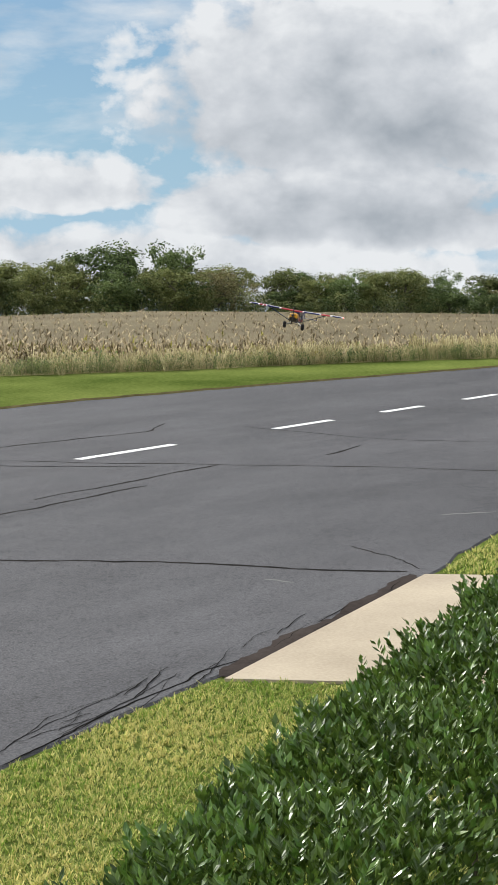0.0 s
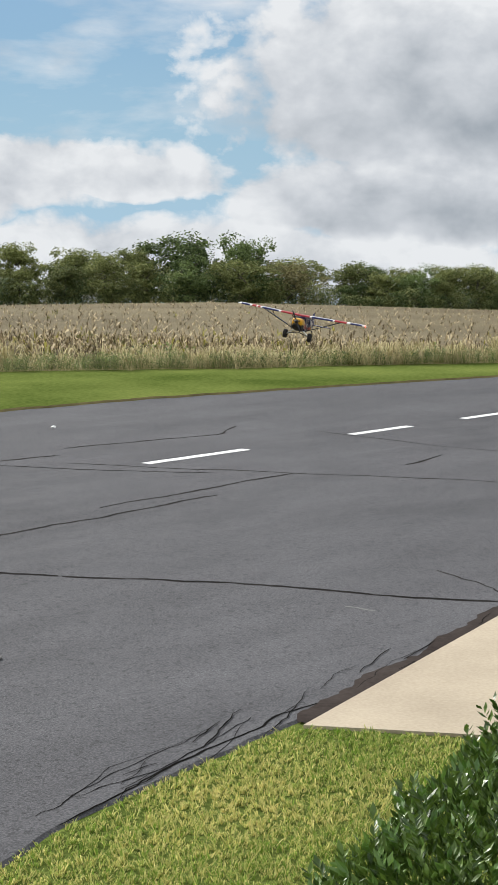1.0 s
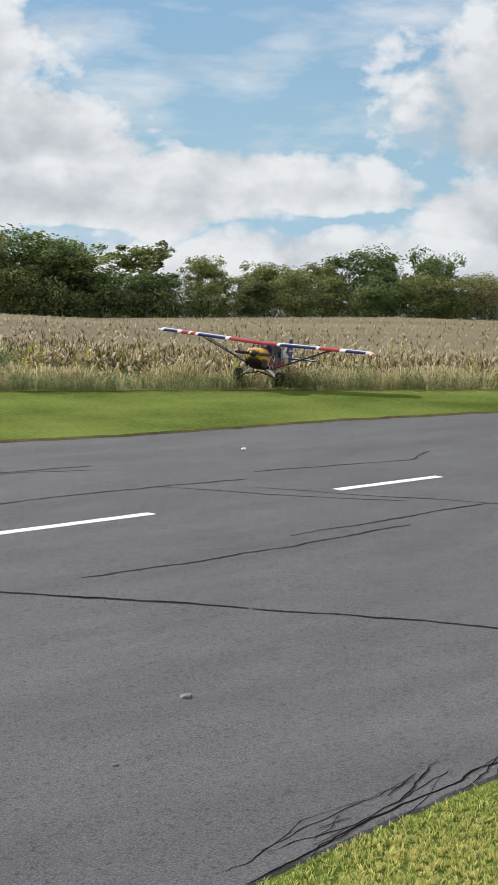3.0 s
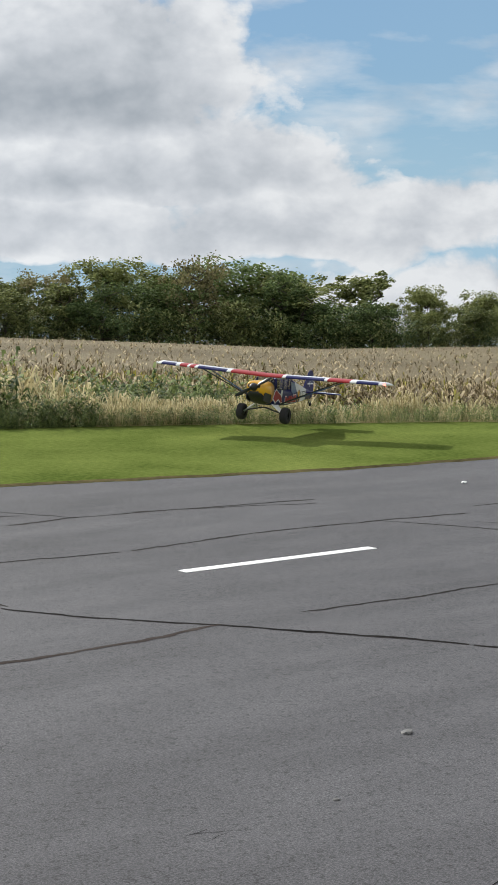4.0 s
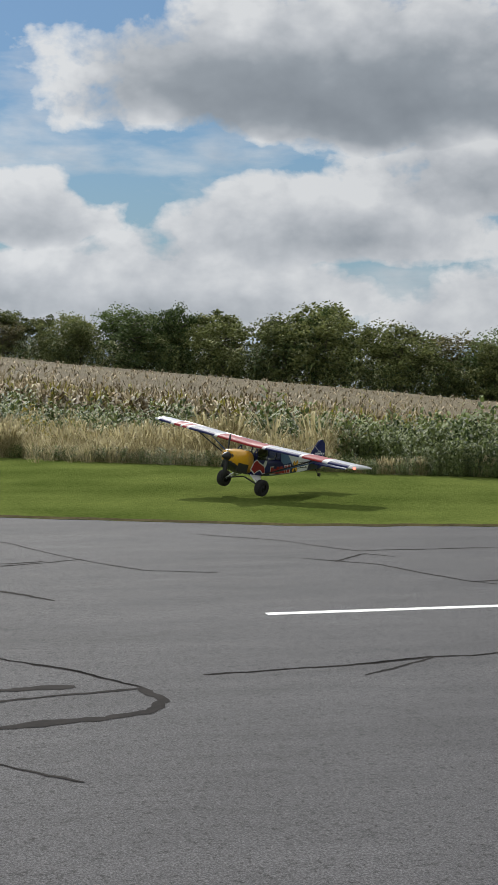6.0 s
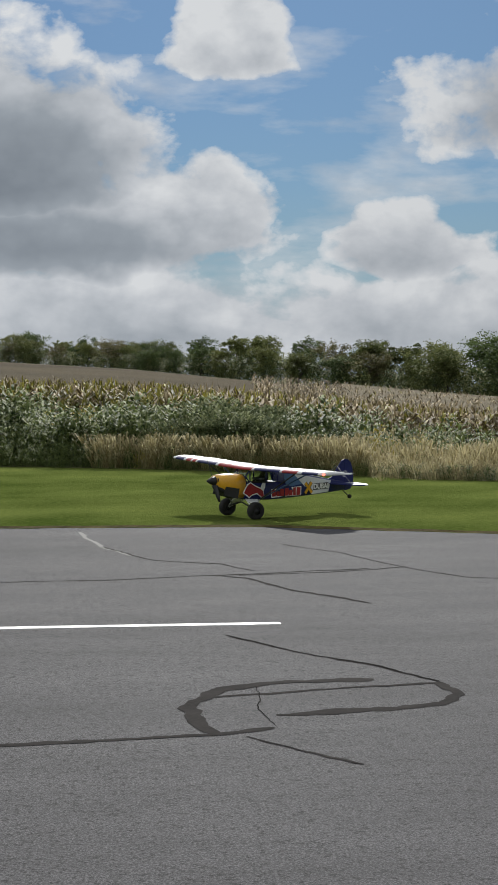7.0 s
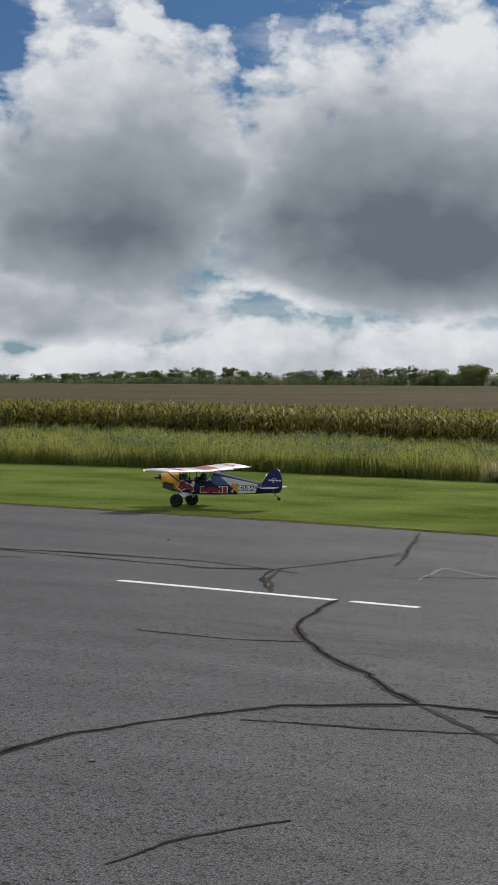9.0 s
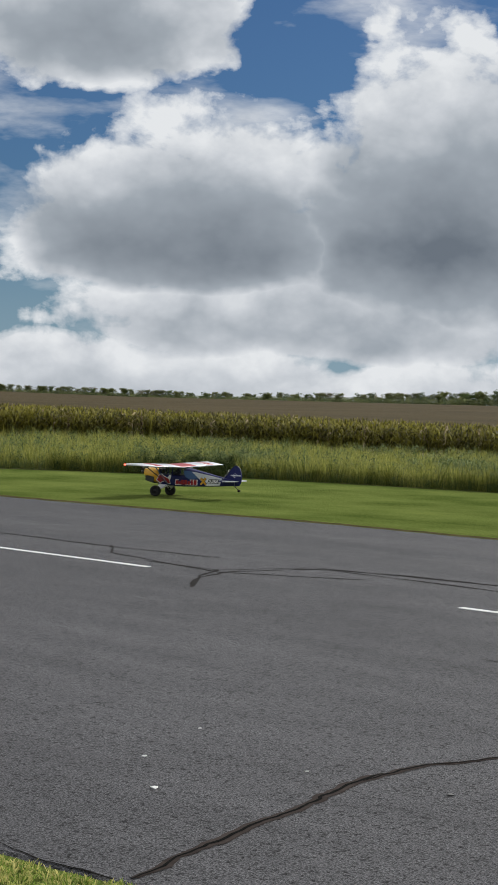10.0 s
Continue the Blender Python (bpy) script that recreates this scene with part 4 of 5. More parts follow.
def build_undergrowth():
    """Dense brush along the edge of the woods."""
    rng = random.Random(23)
    brush = [leafy_template(70 + i, 210, 1.0, 0.66, 0.105) for i in range(4)]
    xs, ys = zip(*TOPS)
    for name, mat, part_of in (("woodland_brush", M_tree[0], 0), ("woodland_brush", M_tree[1], 1)):
        out = []
        az = -60.0
        while az < 69:
            far, zf = plan(az)[3:5]
            h = max(2.5, far * math.tan(radians(float(np.interp(az, xs, ys)))) + 3 - zf)
            for back in (rng.uniform(-2, 1), rng.uniform(6, 12), rng.uniform(14, 20)):
                x, y = at_polar(az + rng.uniform(-0.2, 0.2), far + back)
                tall = h * (rng.uniform(0.35, 0.62) if back < 3 else rng.uniform(0.5, 0.78))
                out.append((x, y, ground_z(az, far + back) - 0.2, tall, rng.randrange(4), 0.05))
            az += math.degrees(h * (rng.uniform(0.14, 0.28) if az > 0 else rng.uniform(0.14, 0.30) if az > -22 else rng.uniform(0.10, 0.2)) / far)
        scatter_mesh(name, brush, out, mat, "dense green brush along the edge of the woods", "woods", 30 + part_of)


build_trees()
build_undergrowth()
build_corn()
build_weeds()
build_near_grass()

# ---- model aircraft ----
P_blue = material("navy blue film covering", (0.006, 0.009, 0.070), (0.012, 0.018, 0.115), 2.0, 0.45, 30.0, 0.05, spec=0.3, coat=0.0)
P_mid = material("mid blue film covering", (0.035, 0.09, 0.22), (0.055, 0.13, 0.30), 2.0, 0.32, 30.0, 0.05, coat=0.3)
P_silver = material("silver white film covering", (0.52, 0.53, 0.56), (0.68, 0.69, 0.72), 2.0, 0.35, 30.0, 0.05, coat=0.3)
P_white = material("white film covering", (0.72, 0.72, 0.72), (0.82, 0.82, 0.82), 2.0, 0.4, 30.0, 0.05, coat=0.2)
P_red = material("red film covering", (0.27, 0.014, 0.018), (0.38, 0.022, 0.026), 2.0, 0.4, 30.0, 0.05, spec=0.35, coat=0.0)
P_yellow = material("yellow painted cowling", (0.62, 0.30, 0.012), (0.76, 0.40, 0.02), 2.0, 0.3, 30.0, 0.05, coat=0.4)
P_black = material("black plastic", (0.010, 0.010, 0.011), (0.024, 0.024, 0.026), 4.0, 0.5, 40.0, 0.1)
P_rubber = material("black tyre rubber", (0.008, 0.008, 0.008), (0.020, 0.019, 0.018), 6.0, 0.85, 50.0, 0.3)
P_metal = material("grey metal", (0.30, 0.30, 0.31), (0.45, 0.45, 0.46), 6.0, 0.35, 50.0, 0.1, metal=0.9)


def glass_material():
    m = bpy.data.materials.new("clear canopy plastic")
    m.use_nodes = True
    n = Nodes(m.node_tree)
    b = n.add("ShaderNodeBsdfPrincipled", Roughness=0.04, IOR=1.25)
    b.inputs["Transmission Weight"].default_value = 1.0
    b.inputs["Base Color"].default_value = (0.88, 0.92, 0.95, 1)
    n.t.links.new(b.outputs[0], n.add("ShaderNodeOutputMaterial").inputs[0])
    return m


def lamp_material():
    m = bpy.data.materials.new("red navigation light")
    m.use_nodes = True
    n = Nodes(m.node_tree)
    e = n.add("ShaderNodeEmission", Color=(1.0, 0.12, 0.08, 1), Strength=6.0)
    n.t.links.new(e.outputs[0], n.add("ShaderNodeOutputMaterial").inputs[0])
    return m


P_glass, P_lamp = glass_material(), lamp_material()


def loft(stations, seg=20, power=3.0, caps=True):
    """A hull through cross sections (x, half width, bottom, top)."""
    bm = bmesh.new()
    rings = []
    for x, hw, lo, hi in stations:
        ring = []
        for k in range(seg):
            a = 2 * math.pi * (k + 0.5) / seg
            c, s = math.cos(a), math.sin(a)
            ring.append(bm.verts.new((x, hw * math.copysign(abs(c) ** (2 / power), c), (lo + hi) / 2 + (hi - lo) / 2 * math.copysign(abs(s) ** (2 / power), s))))
        rings.append(ring)
    for a, b in zip(rings, rings[1:]):
        for k in range(seg):
            bm.faces.new((a[k], a[(k + 1) % seg], b[(k + 1) % seg], b[k]))
    if caps:
        bm.faces.new(rings[0])
        bm.faces.new(rings[-1])
    return bm


def rod(name, a, b, r, mat, parent, label="", seg=10, flat=1.0):
    bm = bmesh.new()
    tube(bm, [a, (Vector(a) + Vector(b)) / 2, b], r, r, seg)
    bmesh.ops.holes_fill(bm, edges=bm.edges)
    return part(name, bm, mat, parent, label)


def plate(name, outline, thick, mat, parent, place, label=""):
    """A thin solid from an outline in (u, v); place(u, v, w) gives the point."""
    bm = bmesh.new()
    a = [bm.verts.new(place(u, v, 0.0)) for u, v in outline]
    b = [bm.verts.new(place(u, v, thick)) for u, v in outline]
    n = len(outline)
    bm.faces.new(a[::-1])
    bm.faces.new(b)
    for i in range(n):
        bm.faces.new((a[i], a[(i + 1) % n], b[(i + 1) % n], b[i]))
    return part(name, bm, mat, parent, label, smooth=False)


SIZE = 1.06


def build_wheel(plane, y):
    wheel = new("main_wheel")
    wheel.parent = plane
    wheel.matrix_basis = pose(0, y, 0.145)
    bm = bmesh.new()
    prof = [(0.060, -0.050), (0.100, -0.066), (0.130, -0.060), (0.143, -0.040), (0.145, 0.0), (0.143, 0.040), (0.130, 0.060), (0.100, 0.066), (0.060, 0.050)]
    seg = 28
    rings = [[bm.verts.new((r * math.cos(6.28319 * k / seg), w, r * math.sin(6.28319 * k / seg))) for k in range(seg)] for r, w in prof]
    for a, b in zip(rings, rings[1:]):
        for k in range(seg):
            bm.faces.new((a[k], a[(k + 1) % seg], b[(k + 1) % seg], b[k]))
    part("tyre", bm, P_rubber, wheel, "fat black balloon tyre")
    bm = bmesh.new()
    bmesh.ops.create_cone(bm, cap_ends=True, segments=20, radius1=0.062, radius2=0.062, depth=0.07, matrix=Matrix.Rotation(radians(90), 4, "X"))
    bmesh.ops.create_cone(bm, cap_ends=True, segments=12, radius1=0.022, radius2=0.016, depth=0.105, matrix=Matrix.Rotation(radians(90), 4, "X"))
    part("rim", bm, P_black, wheel, "black hub")
    return wheel


SIDE = [(-0.53, 0.150), (-0.05, 0.195), (0.75, 0.195), (2.10, 0.035)]


def side_y(x):
    return float(np.interp(x, *zip(*SIDE)))


def build_wing(plane, sign):
    """One wing half, in spanwise colour panels on one skin."""
    if sign < 0:
        cuts = [(0.0, 0), (0.30, 2), (0.37, 1), (1.10, 3), (1.16, 1), (1.58, 2), (1.70, 1), (2.10, 3), (2.2, 1)]
    else:
        cuts = [(0.0, 0), (0.70, 2), (0.78, 1), (1.36, 3), (1.42, 1), (1.52, 2), (1.57, 1), (1.72, 2), (1.80, 1), (2.10, 3), (2.2, 1)]
    prof = [(0.0, 0.010), (0.02, 0.034), (0.08, 0.055), (0.22, 0.068), (0.42, 0.054), (0.68, 0.012), (0.68, 0.004), (0.42, 0.0), (0.22, -0.004), (0.08, -0.002), (0.02, 0.0)]
    bm = bmesh.new()
    rings, edges = [], []
    ys = sorted({round(c[0], 3) for c in cuts} | {2.16, 2.2})
    for y in ys:
        sc = 1.0 if y < 2.1 else 0.93 if y < 2.18 else 0.78
        rings.append([bm.verts.new((-0.02 + 0.03 * (1 - sc) * 10 + u * sc, sign * y, 0.795 + y * 0.022 + h * (sc if y < 2.18 else 0.5))) for u, h in prof])
    for i in range(len(ys) - 1):
        mid = (ys[i] + ys[i + 1]) / 2
        mi = next((m for c, m in cuts if mid <= c), 1)
        for k in range(len(prof)):
            f = bm.faces.new((rings[i][k], rings[i][(k + 1) % len(prof)], rings[i + 1][(k + 1) % len(prof)], rings[i + 1][k]))
            f.material_index = (1 if mi == 0 else mi) if not (2 <= k <= 4 and mi in (0, 3)) else 0
    bm.faces.new(rings[-1])
    wing = part("wing", bm, [P_silver, P_white, P_red, P_blue], plane, "high wing in silver, red, white and navy panels")
    # aileron and flap behind the trailing edge line
    for name, a, b in (("flap", 0.30, 1.05), ("aileron", 1.12, 2.05)):
        bm = bmesh.new()
        pts = [(0.665, 0.006), (0.70, 0.016), (0.80, 0.004), (0.70, -0.006)]
        r = [[bm.verts.new((-0.02 + u, sign * y, 0.795 + y * 0.022 + h)) for u, h in pts] for y in (a, b)]
        for k in range(4):
            bm.faces.new((r[0][k], r[0][(k + 1) % 4], r[1][(k + 1) % 4], r[1][k]))
        bm.faces.new(r[0])
        bm.faces.new(r[1])
        part(name, bm, P_silver if name == "flap" else P_white, wing)
    bm = bmesh.new()
    bmesh.ops.create_uvsphere(bm, u_segments=10, v_segments=6, radius=0.022, matrix=Matrix.Translation((0.05, sign * 2.205, 0.862)))
    part("tip_light", bm, P_lamp if sign < 0 else P_white, wing)
    for x in (0.16, 0.44):
        rod("wing_strut", (0.26, sign * 0.19, 0.32), (x, sign * 1.32, 0.822), 0.011, P_black if x < 0.3 else P_mid, plane)
    return wing


def build_aircraft():
    plane = new("model_aircraft")
    lower = [(-0.05, 0.195, 0.32, 0.60), (0.10, 0.198, 0.295, 0.585), (0.45, 0.198, 0.285, 0.585), (0.75, 0.195, 0.292, 0.60), (0.76, 0.195, 0.293, 0.785), (1.2, 0.142, 0.315, 0.70), (1.78, 0.073, 0.355, 0.585), (2.10, 0.035, 0.385, 0.53)]
    fuselage = part("fuselage", loft(lower, 24, 5.0), P_blue, plane, "navy blue fabric-covered fuselage")
    cowl = part("cowling", loft([(-0.53, 0.10, 0.56, 0.69), (-0.515, 0.145, 0.525, 0.715), (-0.42, 0.175, 0.45, 0.735), (-0.25, 0.19, 0.36, 0.738), (-0.05, 0.197, 0.325, 0.725)], 24, 3.2), P_yellow, plane, "yellow engine cowling")
    part("intake", loft([(-0.525, 0.09, 0.50, 0.575), (-0.47, 0.135, 0.44, 0.575), (-0.36, 0.16, 0.385, 0.56), (-0.235, 0.175, 0.325, 0.50), (-0.20, 0.15, 0.33, 0.42)], 20, 3.0), P_black, cowl, "black chin scoop")
    for s in (-1, 1):
        bm = bmesh.new()
        bmesh.ops.create_cone(bm, cap_ends=True, segments=14, radius1=0.034, radius2=0.034, depth=0.02, matrix=Matrix.Translation((-0.52, s * 0.085, 0.645)) @ Matrix.Rotation(radians(90), 4, "Y"))
        part("cooling_inlet", bm, P_black, cowl)
        plate("cowl_shadow_panel", [(-0.46, 0.40), (-0.20, 0.335), (-0.17, 0.50), (-0.42, 0.54)], 0.012, P_black, cowl, lambda u, v, w, s=s: (u, s * (float(np.interp(u, (-0.53, -0.42, -0.25, -0.05), (0.145, 0.172, 0.187, 0.196))) + w - 0.004), v))
    # cabin: posts and clear panes between the hull and the wing
    for s in (-1, 1):
        for x0, z0, x1, z1 in ((-0.05, 0.70, 0.04, 0.80), (0.04, 0.58, 0.04, 0.80), (0.36, 0.58, 0.36, 0.80), (0.58, 0.58, 0.62, 0.80), (0.75, 0.58, 0.75, 0.79), (-0.05, 0.70, 0.04, 0.585)):
            rod("cabin_post", (x0, s * 0.188, z0), (x1, s * 0.178, z1), 0.010, P_blue, plane)
        rod("cabin_rail", (0.02, s * 0.18, 0.795), (0.76, s * 0.18, 0.795), 0.012, P_white, plane)
        for a, b in ((0.06, 0.345), (0.375, 0.57), (0.615, 0.735)):
            plate("side_window", [(a, 0.59), (b, 0.59), (b, 0.78), (a, 0.78)], 0.003, P_glass, plane, lambda u, v, w, s=s: (u, s * (0.184 + w), v), "clear side window").visible_shadow = False
    plate("windshield", [(-0.17, 0.0), (0.17, 0.0), (0.165, 1.0), (-0.165, 1.0)], 0.003, P_glass, plane, lambda u, v, w: (-0.055 + 0.095 * v + w, u, 0.715 + 0.09 * v), "clear windshield").visible_shadow = False
    part("cabin_floor", loft([(0.0, 0.16, 0.56, 0.592), (0.74, 0.16, 0.56, 0.592)], 12, 6), P_black, plane)
    part("instrument_panel", loft([(-0.06, 0.185, 0.58, 0.728), (-0.03, 0.185, 0.58, 0.715)], 16, 4), P_black, plane)
    part("seat", loft([(0.28, 0.10, 0.59, 0.66), (0.40, 0.10, 0.59, 0.67), (0.44, 0.09, 0.59, 0.75), (0.47, 0.09, 0.60, 0.75)], 14, 4), P_black, plane)
    for s in (-1, 1):
        build_wing(plane, s)

    # tail
    def fin_at(u, v, w):
        return (u, w - 0.012, v)
    fin = plate("fin", [(1.72, 0.56), (1.86, 0.62), (1.97, 0.78), (2.06, 0.89), (2.115, 0.915), (2.115, 0.50), (1.80, 0.52)], 0.024, P_blue, plane, fin_at)
    rudder = plate("rudder", [(2.12, 0.915), (2.19, 0.905), (2.25, 0.85), (2.29, 0.74), (2.31, 0.60), (2.30, 0.48), (2.25, 0.40), (2.15, 0.375), (2.12, 0.38)], 0.024, P_blue, plane, fin_at, "rounded navy rudder")
    for s in (-1, 1):
        stab = plate("tailplane", [(1.72, 0.03), (1.80, 0.30), (1.92, 0.58), (2.02, 0.67), (2.06, 0.67), (2.06, 0.03)], 0.02, P_blue, plane, lambda u, v, w, s=s: (u, s * v, 0.50 + w))
        plate("elevator", [(2.065, 0.05), (2.065, 0.67), (2.15, 0.64), (2.24, 0.48), (2.26, 0.10)], 0.018, P_silver, stab, lambda u, v, w, s=s: (u, s * v, 0.501 + w))
        rod("tail_brace", (1.95, s * 0.01, 0.80), (1.95, s * 0.45, 0.51), 0.004, P_metal, plane)
        # side markings: plain shapes in their colours
        def on_side(u, v, w, s=s):
            return (u, s * (side_y(u) + 0.004 + w), v)
        plate("silver_panel", [(0.93, 0.70), (1.05, 0.69), (1.78, 0.565), (1.72, 0.375), (1.34, 0.345)], 0.002, P_silver, plane, on_side)
        plate("light_blue_panel", [(0.70, 0.72), (0.93, 0.70), (1.12, 0.53), (0.86, 0.50), (0.74, 0.56)], 0.0015, P_mid, plane, on_side)
        emblem = plate("emblem_outline", [(-0.11, 0.42), (-0.03, 0.56), (0.04, 0.60), (0.12, 0.55), (0.24, 0.50), (0.28, 0.58), (0.34, 0.57), (0.33, 0.50), (0.30, 0.44), (0.33, 0.34), (0.26, 0.33), (0.17, 0.40), (0.06, 0.37), (0.02, 0.33), (-0.03, 0.37)], 0.003, P_white, plane, on_side, "white outline of a red emblem")
        plate("emblem", [(-0.085, 0.425), (-0.02, 0.545), (0.04, 0.582), (0.12, 0.532), (0.25, 0.478), (0.29, 0.44), (0.31, 0.36), (0.265, 0.35), (0.17, 0.42), (0.06, 0.39), (0.015, 0.352), (-0.015, 0.385)], 0.006, P_red, emblem, on_side)
        sign_plate = plate("word_outline", [(0.46, 0.325), (1.10, 0.345), (1.10, 0.495), (0.98, 0.49), (0.46, 0.47)], 0.003, P_white, plane, on_side, "white-edged red mark")
        for i, (a, b, hi) in enumerate(((0.475, 0.55, 0.455), (0.565, 0.625, 0.425), (0.64, 0.715, 0.465), (0.735, 0.815, 0.470), (0.83, 0.90, 0.440), (0.92, 0.975, 0.480), (0.995, 1.08, 0.482))):
            plate("word_bar", [(a, 0.338 + a * 0.012), (b, 0.338 + b * 0.012), (b, hi), (a, hi)], 0.006, P_red, sign_plate, on_side)
        for p, q in (((1.19, 0.37), (1.33, 0.55)), ((1.19, 0.54), (1.34, 0.375))):
            d = Vector((q[0] - p[0], q[1] - p[1])).normalized()
            nx, ny = -d.y * 0.024, d.x * 0.024
            plate("cross_edge", [(p[0] + nx * 1.5, p[1] + ny * 1.5), (q[0] + nx * 1.5, q[1] + ny * 1.5), (q[0] - nx * 1.5, q[1] - ny * 1.5), (p[0] - nx * 1.5, p[1] - ny * 1.5)], 0.004, P_black, plane, on_side)
            plate("cross_bar", [(p[0] + nx, p[1] + ny), (q[0] + nx, q[1] + ny), (q[0] - nx, q[1] - ny), (p[0] - nx, p[1] - ny)], 0.007, P_yellow, plane, on_side)
        dub = plate("word_ground", [(1.37, 0.415), (1.71, 0.425), (1.72, 0.535), (1.38, 0.525)], 0.0045, P_black, plane, on_side)
        txt = bpy.data.curves.new("lettering", "FONT")
        txt.body, txt.size, txt.align_x, txt.extrude, txt.offset = "DUBAI", 0.118, "CENTER", 0.002, 0.0035
        txt.materials.append(P_white)
        word = new("lettering", txt)
        word.parent = dub
        lean = math.degrees(math.atan2(side_y(1.2) - side_y(1.8), 0.6))
        word.matrix_basis = pose(1.545, s * (side_y(1.545) + 0.011), 0.436, 90, 0, lean if s < 0 else 180 - lean)
        tagged(word, "white lettering")
        for u0, u1 in ((1.99, 2.06), (2.075, 2.14), (2.155, 2.22), (2.235, 2.28)):
            plate("fin_mark", [(u0, 0.645), (u1, 0.645), (u1, 0.675), (u0, 0.675)], 0.002, P_silver, fin, lambda u, v, w, s=s: (u, s * (0.0125 + w), v))
        ring = [(2.12 + 0.055 * math.cos(k * 0.4), 0.66 + 0.055 * math.sin(k * 0.4)) for k in range(13)] + [(2.12 + 0.045 * math.cos(k * 0.4), 0.66 + 0.045 * math.sin(k * 0.4)) for k in range(12, -1, -1)]
        plate("fin_ring", ring, 0.002, P_silver, fin, lambda u, v, w, s=s: (u, s * (0.0130 + w), v))
        # landing gear
        rod("gear_leg", (-0.02, s * 0.15, 0.33), (-0.005, s * 0.39, 0.150), 0.013, P_white, plane)
        rod("gear_leg", (0.26, s * 0.15, 0.31), (0.01, s * 0.39, 0.150), 0.012, P_white, plane)
        plate("gear_fairing", [(0.0, 0.0), (1.0, 0.0), (0.45, 1.0), (0.30, 1.0)], 0.008, P_white, plane, lambda u, v, w, s=s: (-0.02 + 0.24 * u, s * (0.16 + 0.20 * v) + w, 0.325 - 0.14 * v))
        rod("shock_strut", (0.0, s * 0.385, 0.165), (0.0, s * 0.03, 0.255), 0.014, P_black, plane)
        rod("axle", (0, s * 0.36, 0.145), (0, s * 0.47, 0.145), 0.012, P_metal, plane)
    rod("shock_cross_tube", (0.0, -0.05, 0.255), (0.0, 0.05, 0.255), 0.010, P_black, plane)
    rod("exhaust_pipe", (-0.22, 0.07, 0.36), (-0.14, 0.07, 0.25), 0.014, P_metal, plane)
    rod("antenna", (0.98, 0, 0.74), (1.02, 0, 0.86), 0.004, P_black, plane)
    wheels = [build_wheel(plane, y) for y in (-0.42, 0.42)]
    tail = new("tail_wheel")
    tail.parent = plane
    tail.matrix_basis = pose(2.24, 0, 0.265)
    bm = bmesh.new()
    bmesh.ops.create_cone(bm, cap_ends=True, segments=16, radius1=0.036, radius2=0.036, depth=0.028, matrix=Matrix.Rotation(radians(90), 4, "X"))
    part("tyre", bm, P_rubber, tail)
    rod("tail_spring", (-0.16, 0, 0.125), (0.0, 0.02, 0.0), 0.008, P_black, tail)
    prop = new("propeller")
    prop.parent = plane
    prop.matrix_basis = pose(-0.55, 0, 0.625)
    bm = bmesh.new()
    seg = 18
    prof = [(0.03, 0.072), (0.0, 0.072), (-0.05, 0.060), (-0.10, 0.036), (-0.135, 0.012)]
    rings = [[bm.verts.new((x, r * math.cos(6.28319 * k / seg), r * math.sin(6.28319 * k / seg))) for k in range(seg)] for x, r in prof]
    for a, b in zip(rings, rings[1:]):
        for k in range(seg):
            bm.faces.new((a[k], a[(k + 1) % seg], b[(k + 1) % seg], b[k]))
    bm.faces.new(rings[-1])
    part("spinner", bm, P_black, prop, "black pointed spinner")
    for s in (-1, 1):
        bm = bmesh.new()
        rows = [[bm.verts.new((dx * math.sin(tw), s * dx * math.cos(tw) * 1.0, s * z)) for dx in (-c, c)] + [bm.verts.new((dx * math.sin(tw) - 0.008, s * dx * math.cos(tw), s * z)) for dx in (c, -c)] for z, c, tw in ((0.04, 0.022, 0.9), (0.16, 0.036, 0.6), (0.28, 0.033, 0.42), (0.38, 0.016, 0.35))]
        for a, b in zip(rows, rows[1:]):
            for k in range(4):
                bm.faces.new((a[k], a[(k + 1) % 4], b[(k + 1) % 4], b[k]))
        bm.faces.new(rows[-1])
        part("blade", bm, P_black, prop)
    tagged(plane, "high-wing model aircraft, navy with yellow nose and fat tyres", "model aircraft")
    return plane, prop, wheels


aircraft, propeller, main_wheels = build_aircraft()
done = set()
for ob in aircraft.children_recursive:
    ob.location = ob.location * SIZE
    if ob.type == "MESH" and ob.data.name not in done:
        done.add(ob.data.name)
        ob.data.transform(Matrix.Scale(SIZE, 4))
    elif ob.type == "FONT":
        ob.data.size *= SIZE

# ---- small things on the asphalt ----


def build_fragment(x, y, size, mat, label):
    bm = bmesh.new()
    rng = random.Random(int(x * 100))
    bmesh.ops.create_icosphere(bm, subdivisions=1, radius=size)
    for v in bm.verts:
        v.co *= rng.uniform(0.6, 1.2)
        v.co.z *= 0.35
    ob = part("stone_fragment", bm, mat, None, "", smooth=False)
    ob.location = (x, y, 0.014 + size * 0.2)
    return tagged(ob, label, "stone", group="fragments on the airstrip")


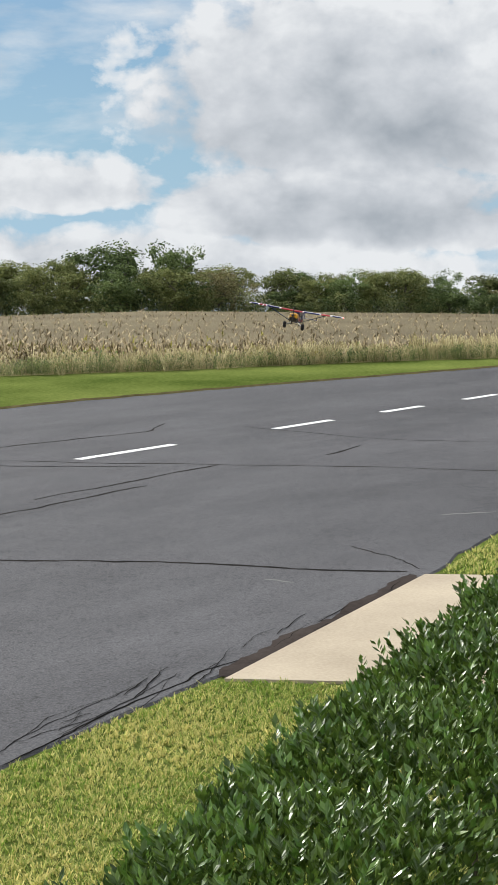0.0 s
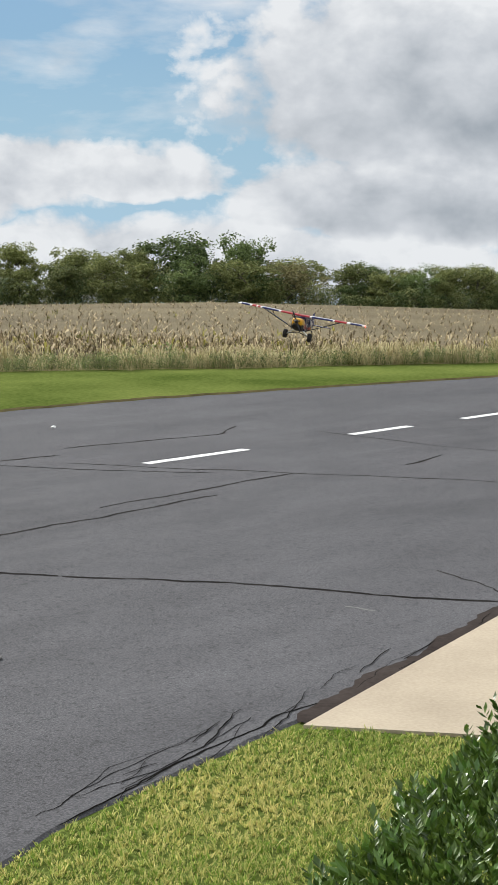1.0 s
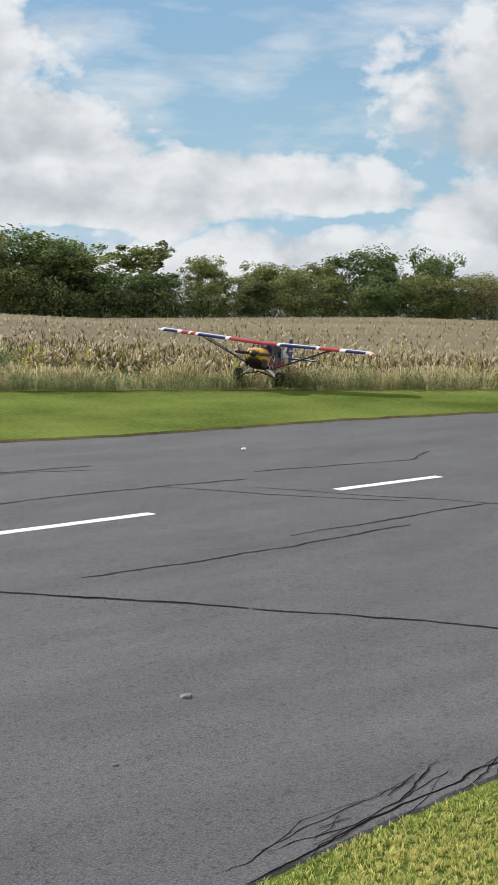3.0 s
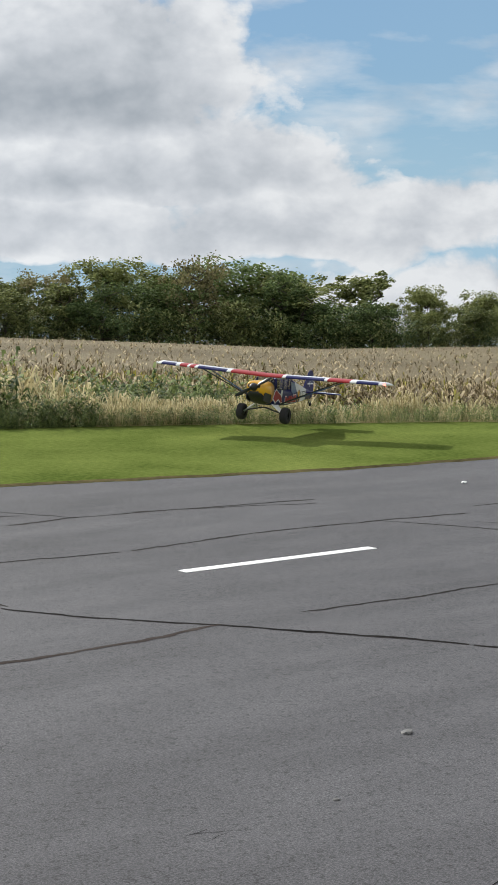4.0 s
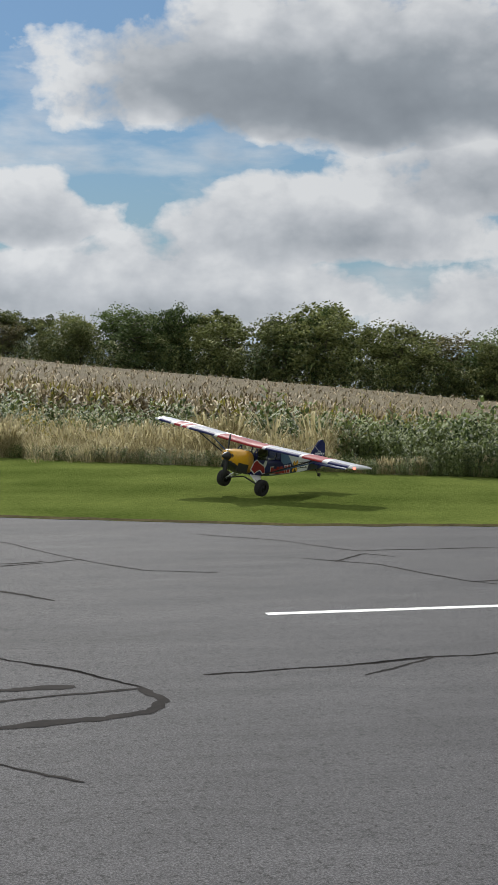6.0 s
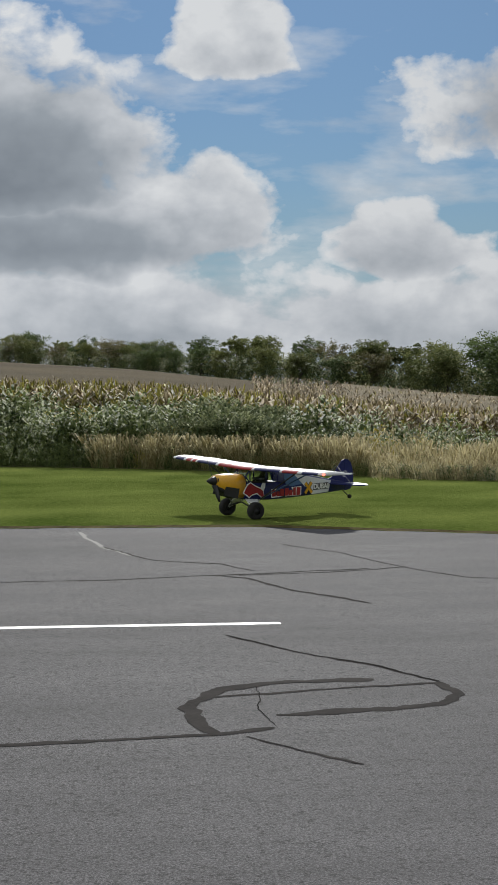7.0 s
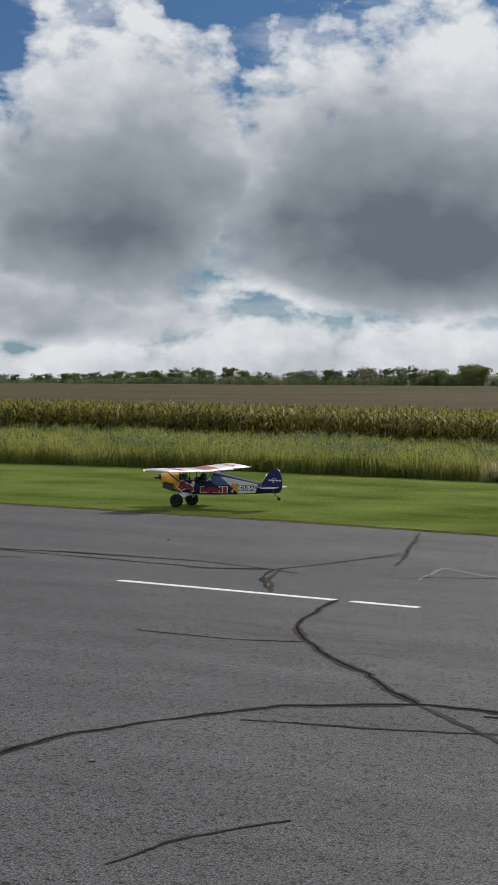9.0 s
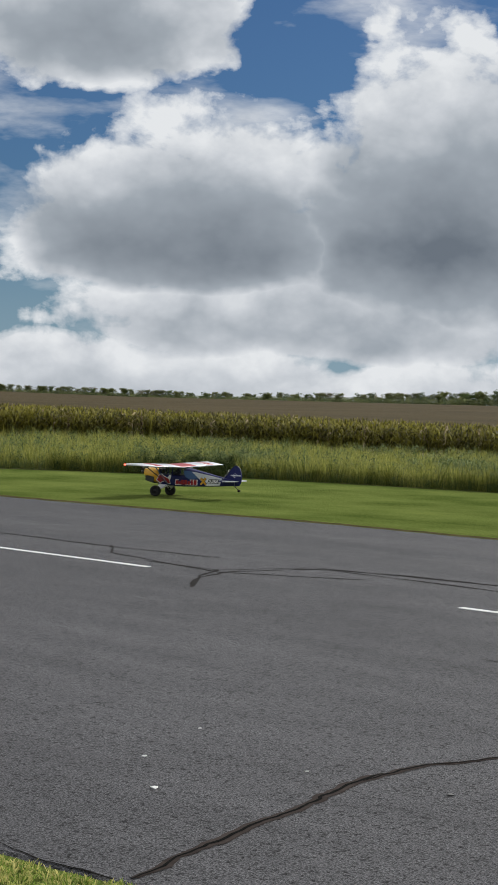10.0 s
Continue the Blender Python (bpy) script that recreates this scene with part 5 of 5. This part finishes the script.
for x, y, s, m in ((19.44, 20.03, 0.06, M_line), (9.31, 19.57, 0.03, M_gap), (8.9, 19.2, 0.025, M_gap), (-8.51, 5.74, 0.025, M_line), (-7.72, 5.03, 0.03, M_line), (-9.0, 6.9, 0.02, M_line),
                   (-7.4, 6.3, 0.02, M_line), (5.93, 11.16, 0.03, M_pale), (7.9, 9.53, 0.03, M_pale), (9.29, 10.39, 0.05, M_pale), (-6.28, 6.5, 0.03, M_pale), (-16.0, 22.6, 0.03, M_gap)):
    build_fragment(x, y, s, m, "small pale stone chip on asphalt" if m is not M_gap else "small dark stone chip on asphalt")

PLANE_PATH = [
    (0.0, pose(68.96, 48.94, -1.538, 9.0, 3.0, 24.0)),
    (0.5, pose(58.92, 43.59, -1.250, 9.4, 3.0, 24.0)),
    (1.0, pose(50.33, 38.89, -0.939, 8.8, 3.0, 24.9)),
    (1.5, pose(44.07, 35.81, -0.682, 8.5, 3.0, 26.5)),
    (2.0, pose(37.69, 32.57, -0.378, 9.7, 3.0, 28.2)),
    (3.5, pose(23.90, 26.65, 0.181, 2.2, 3.0, 28.0)),
    (4.0, pose(21.45, 27.40, 0.259, 3.3, 3.0, 28.6)),
    (4.5, pose(18.25, 27.94, 0.354, 6.9, 3.0, 30.1)),
    (5.0, pose(15.20, 28.83, 0.228, 8.7, 3.0, 33.9)),
    (5.5, pose(11.86, 29.25, 0.224, 8.8, 3.0, 35.2)),
    (6.0, pose(8.50, 29.75, 0.096, 8.8, 2.5, 36.1)),
    (6.2, pose(7.03, 29.88, 0.000, 8.5, 2.5, 35.2)),
    (7.3, pose(-0.28, 29.08, 0.000, 0.0, 0.0, 27.6)),
    (7.5, pose(-2.58, 29.81, 0.000, 0.0, 0.0, 25.6)),
    (8.1, pose(-10.12, 31.22, 0.000, 0.0, 0.0, 17.7)),
    (8.6, pose(-16.23, 30.95, 0.000, -0.0, 0.0, 8.2)),
    (9.0, pose(-20.95, 30.97, 0.000, -0.0, 0.0, 8.2)),
    (9.5, pose(-27.89, 32.56, 0.000, -0.0, 0.0, 11.2)),
    (10.0, pose(-33.36, 32.09, 0.000, -0.0, 0.0, 15.4)),
]


def motions():
    walk(aircraft, PLANE_PATH)
    spin, roll = [], []
    for i in range(0, 301):
        t = i / 30
        spin.append((t, pose(-0.55 * SIZE, 0, 0.625 * SIZE, 47.0 * i)))
        roll.append((t, -52.0 * max(0.0, i - 184)))
    walk(propeller, spin)
    for w in main_wheels:
        y = w.location.y
        walk(w, [(t, pose(0, y, 0.145 * SIZE, 0, a, 0)) for t, a in roll])


motions()
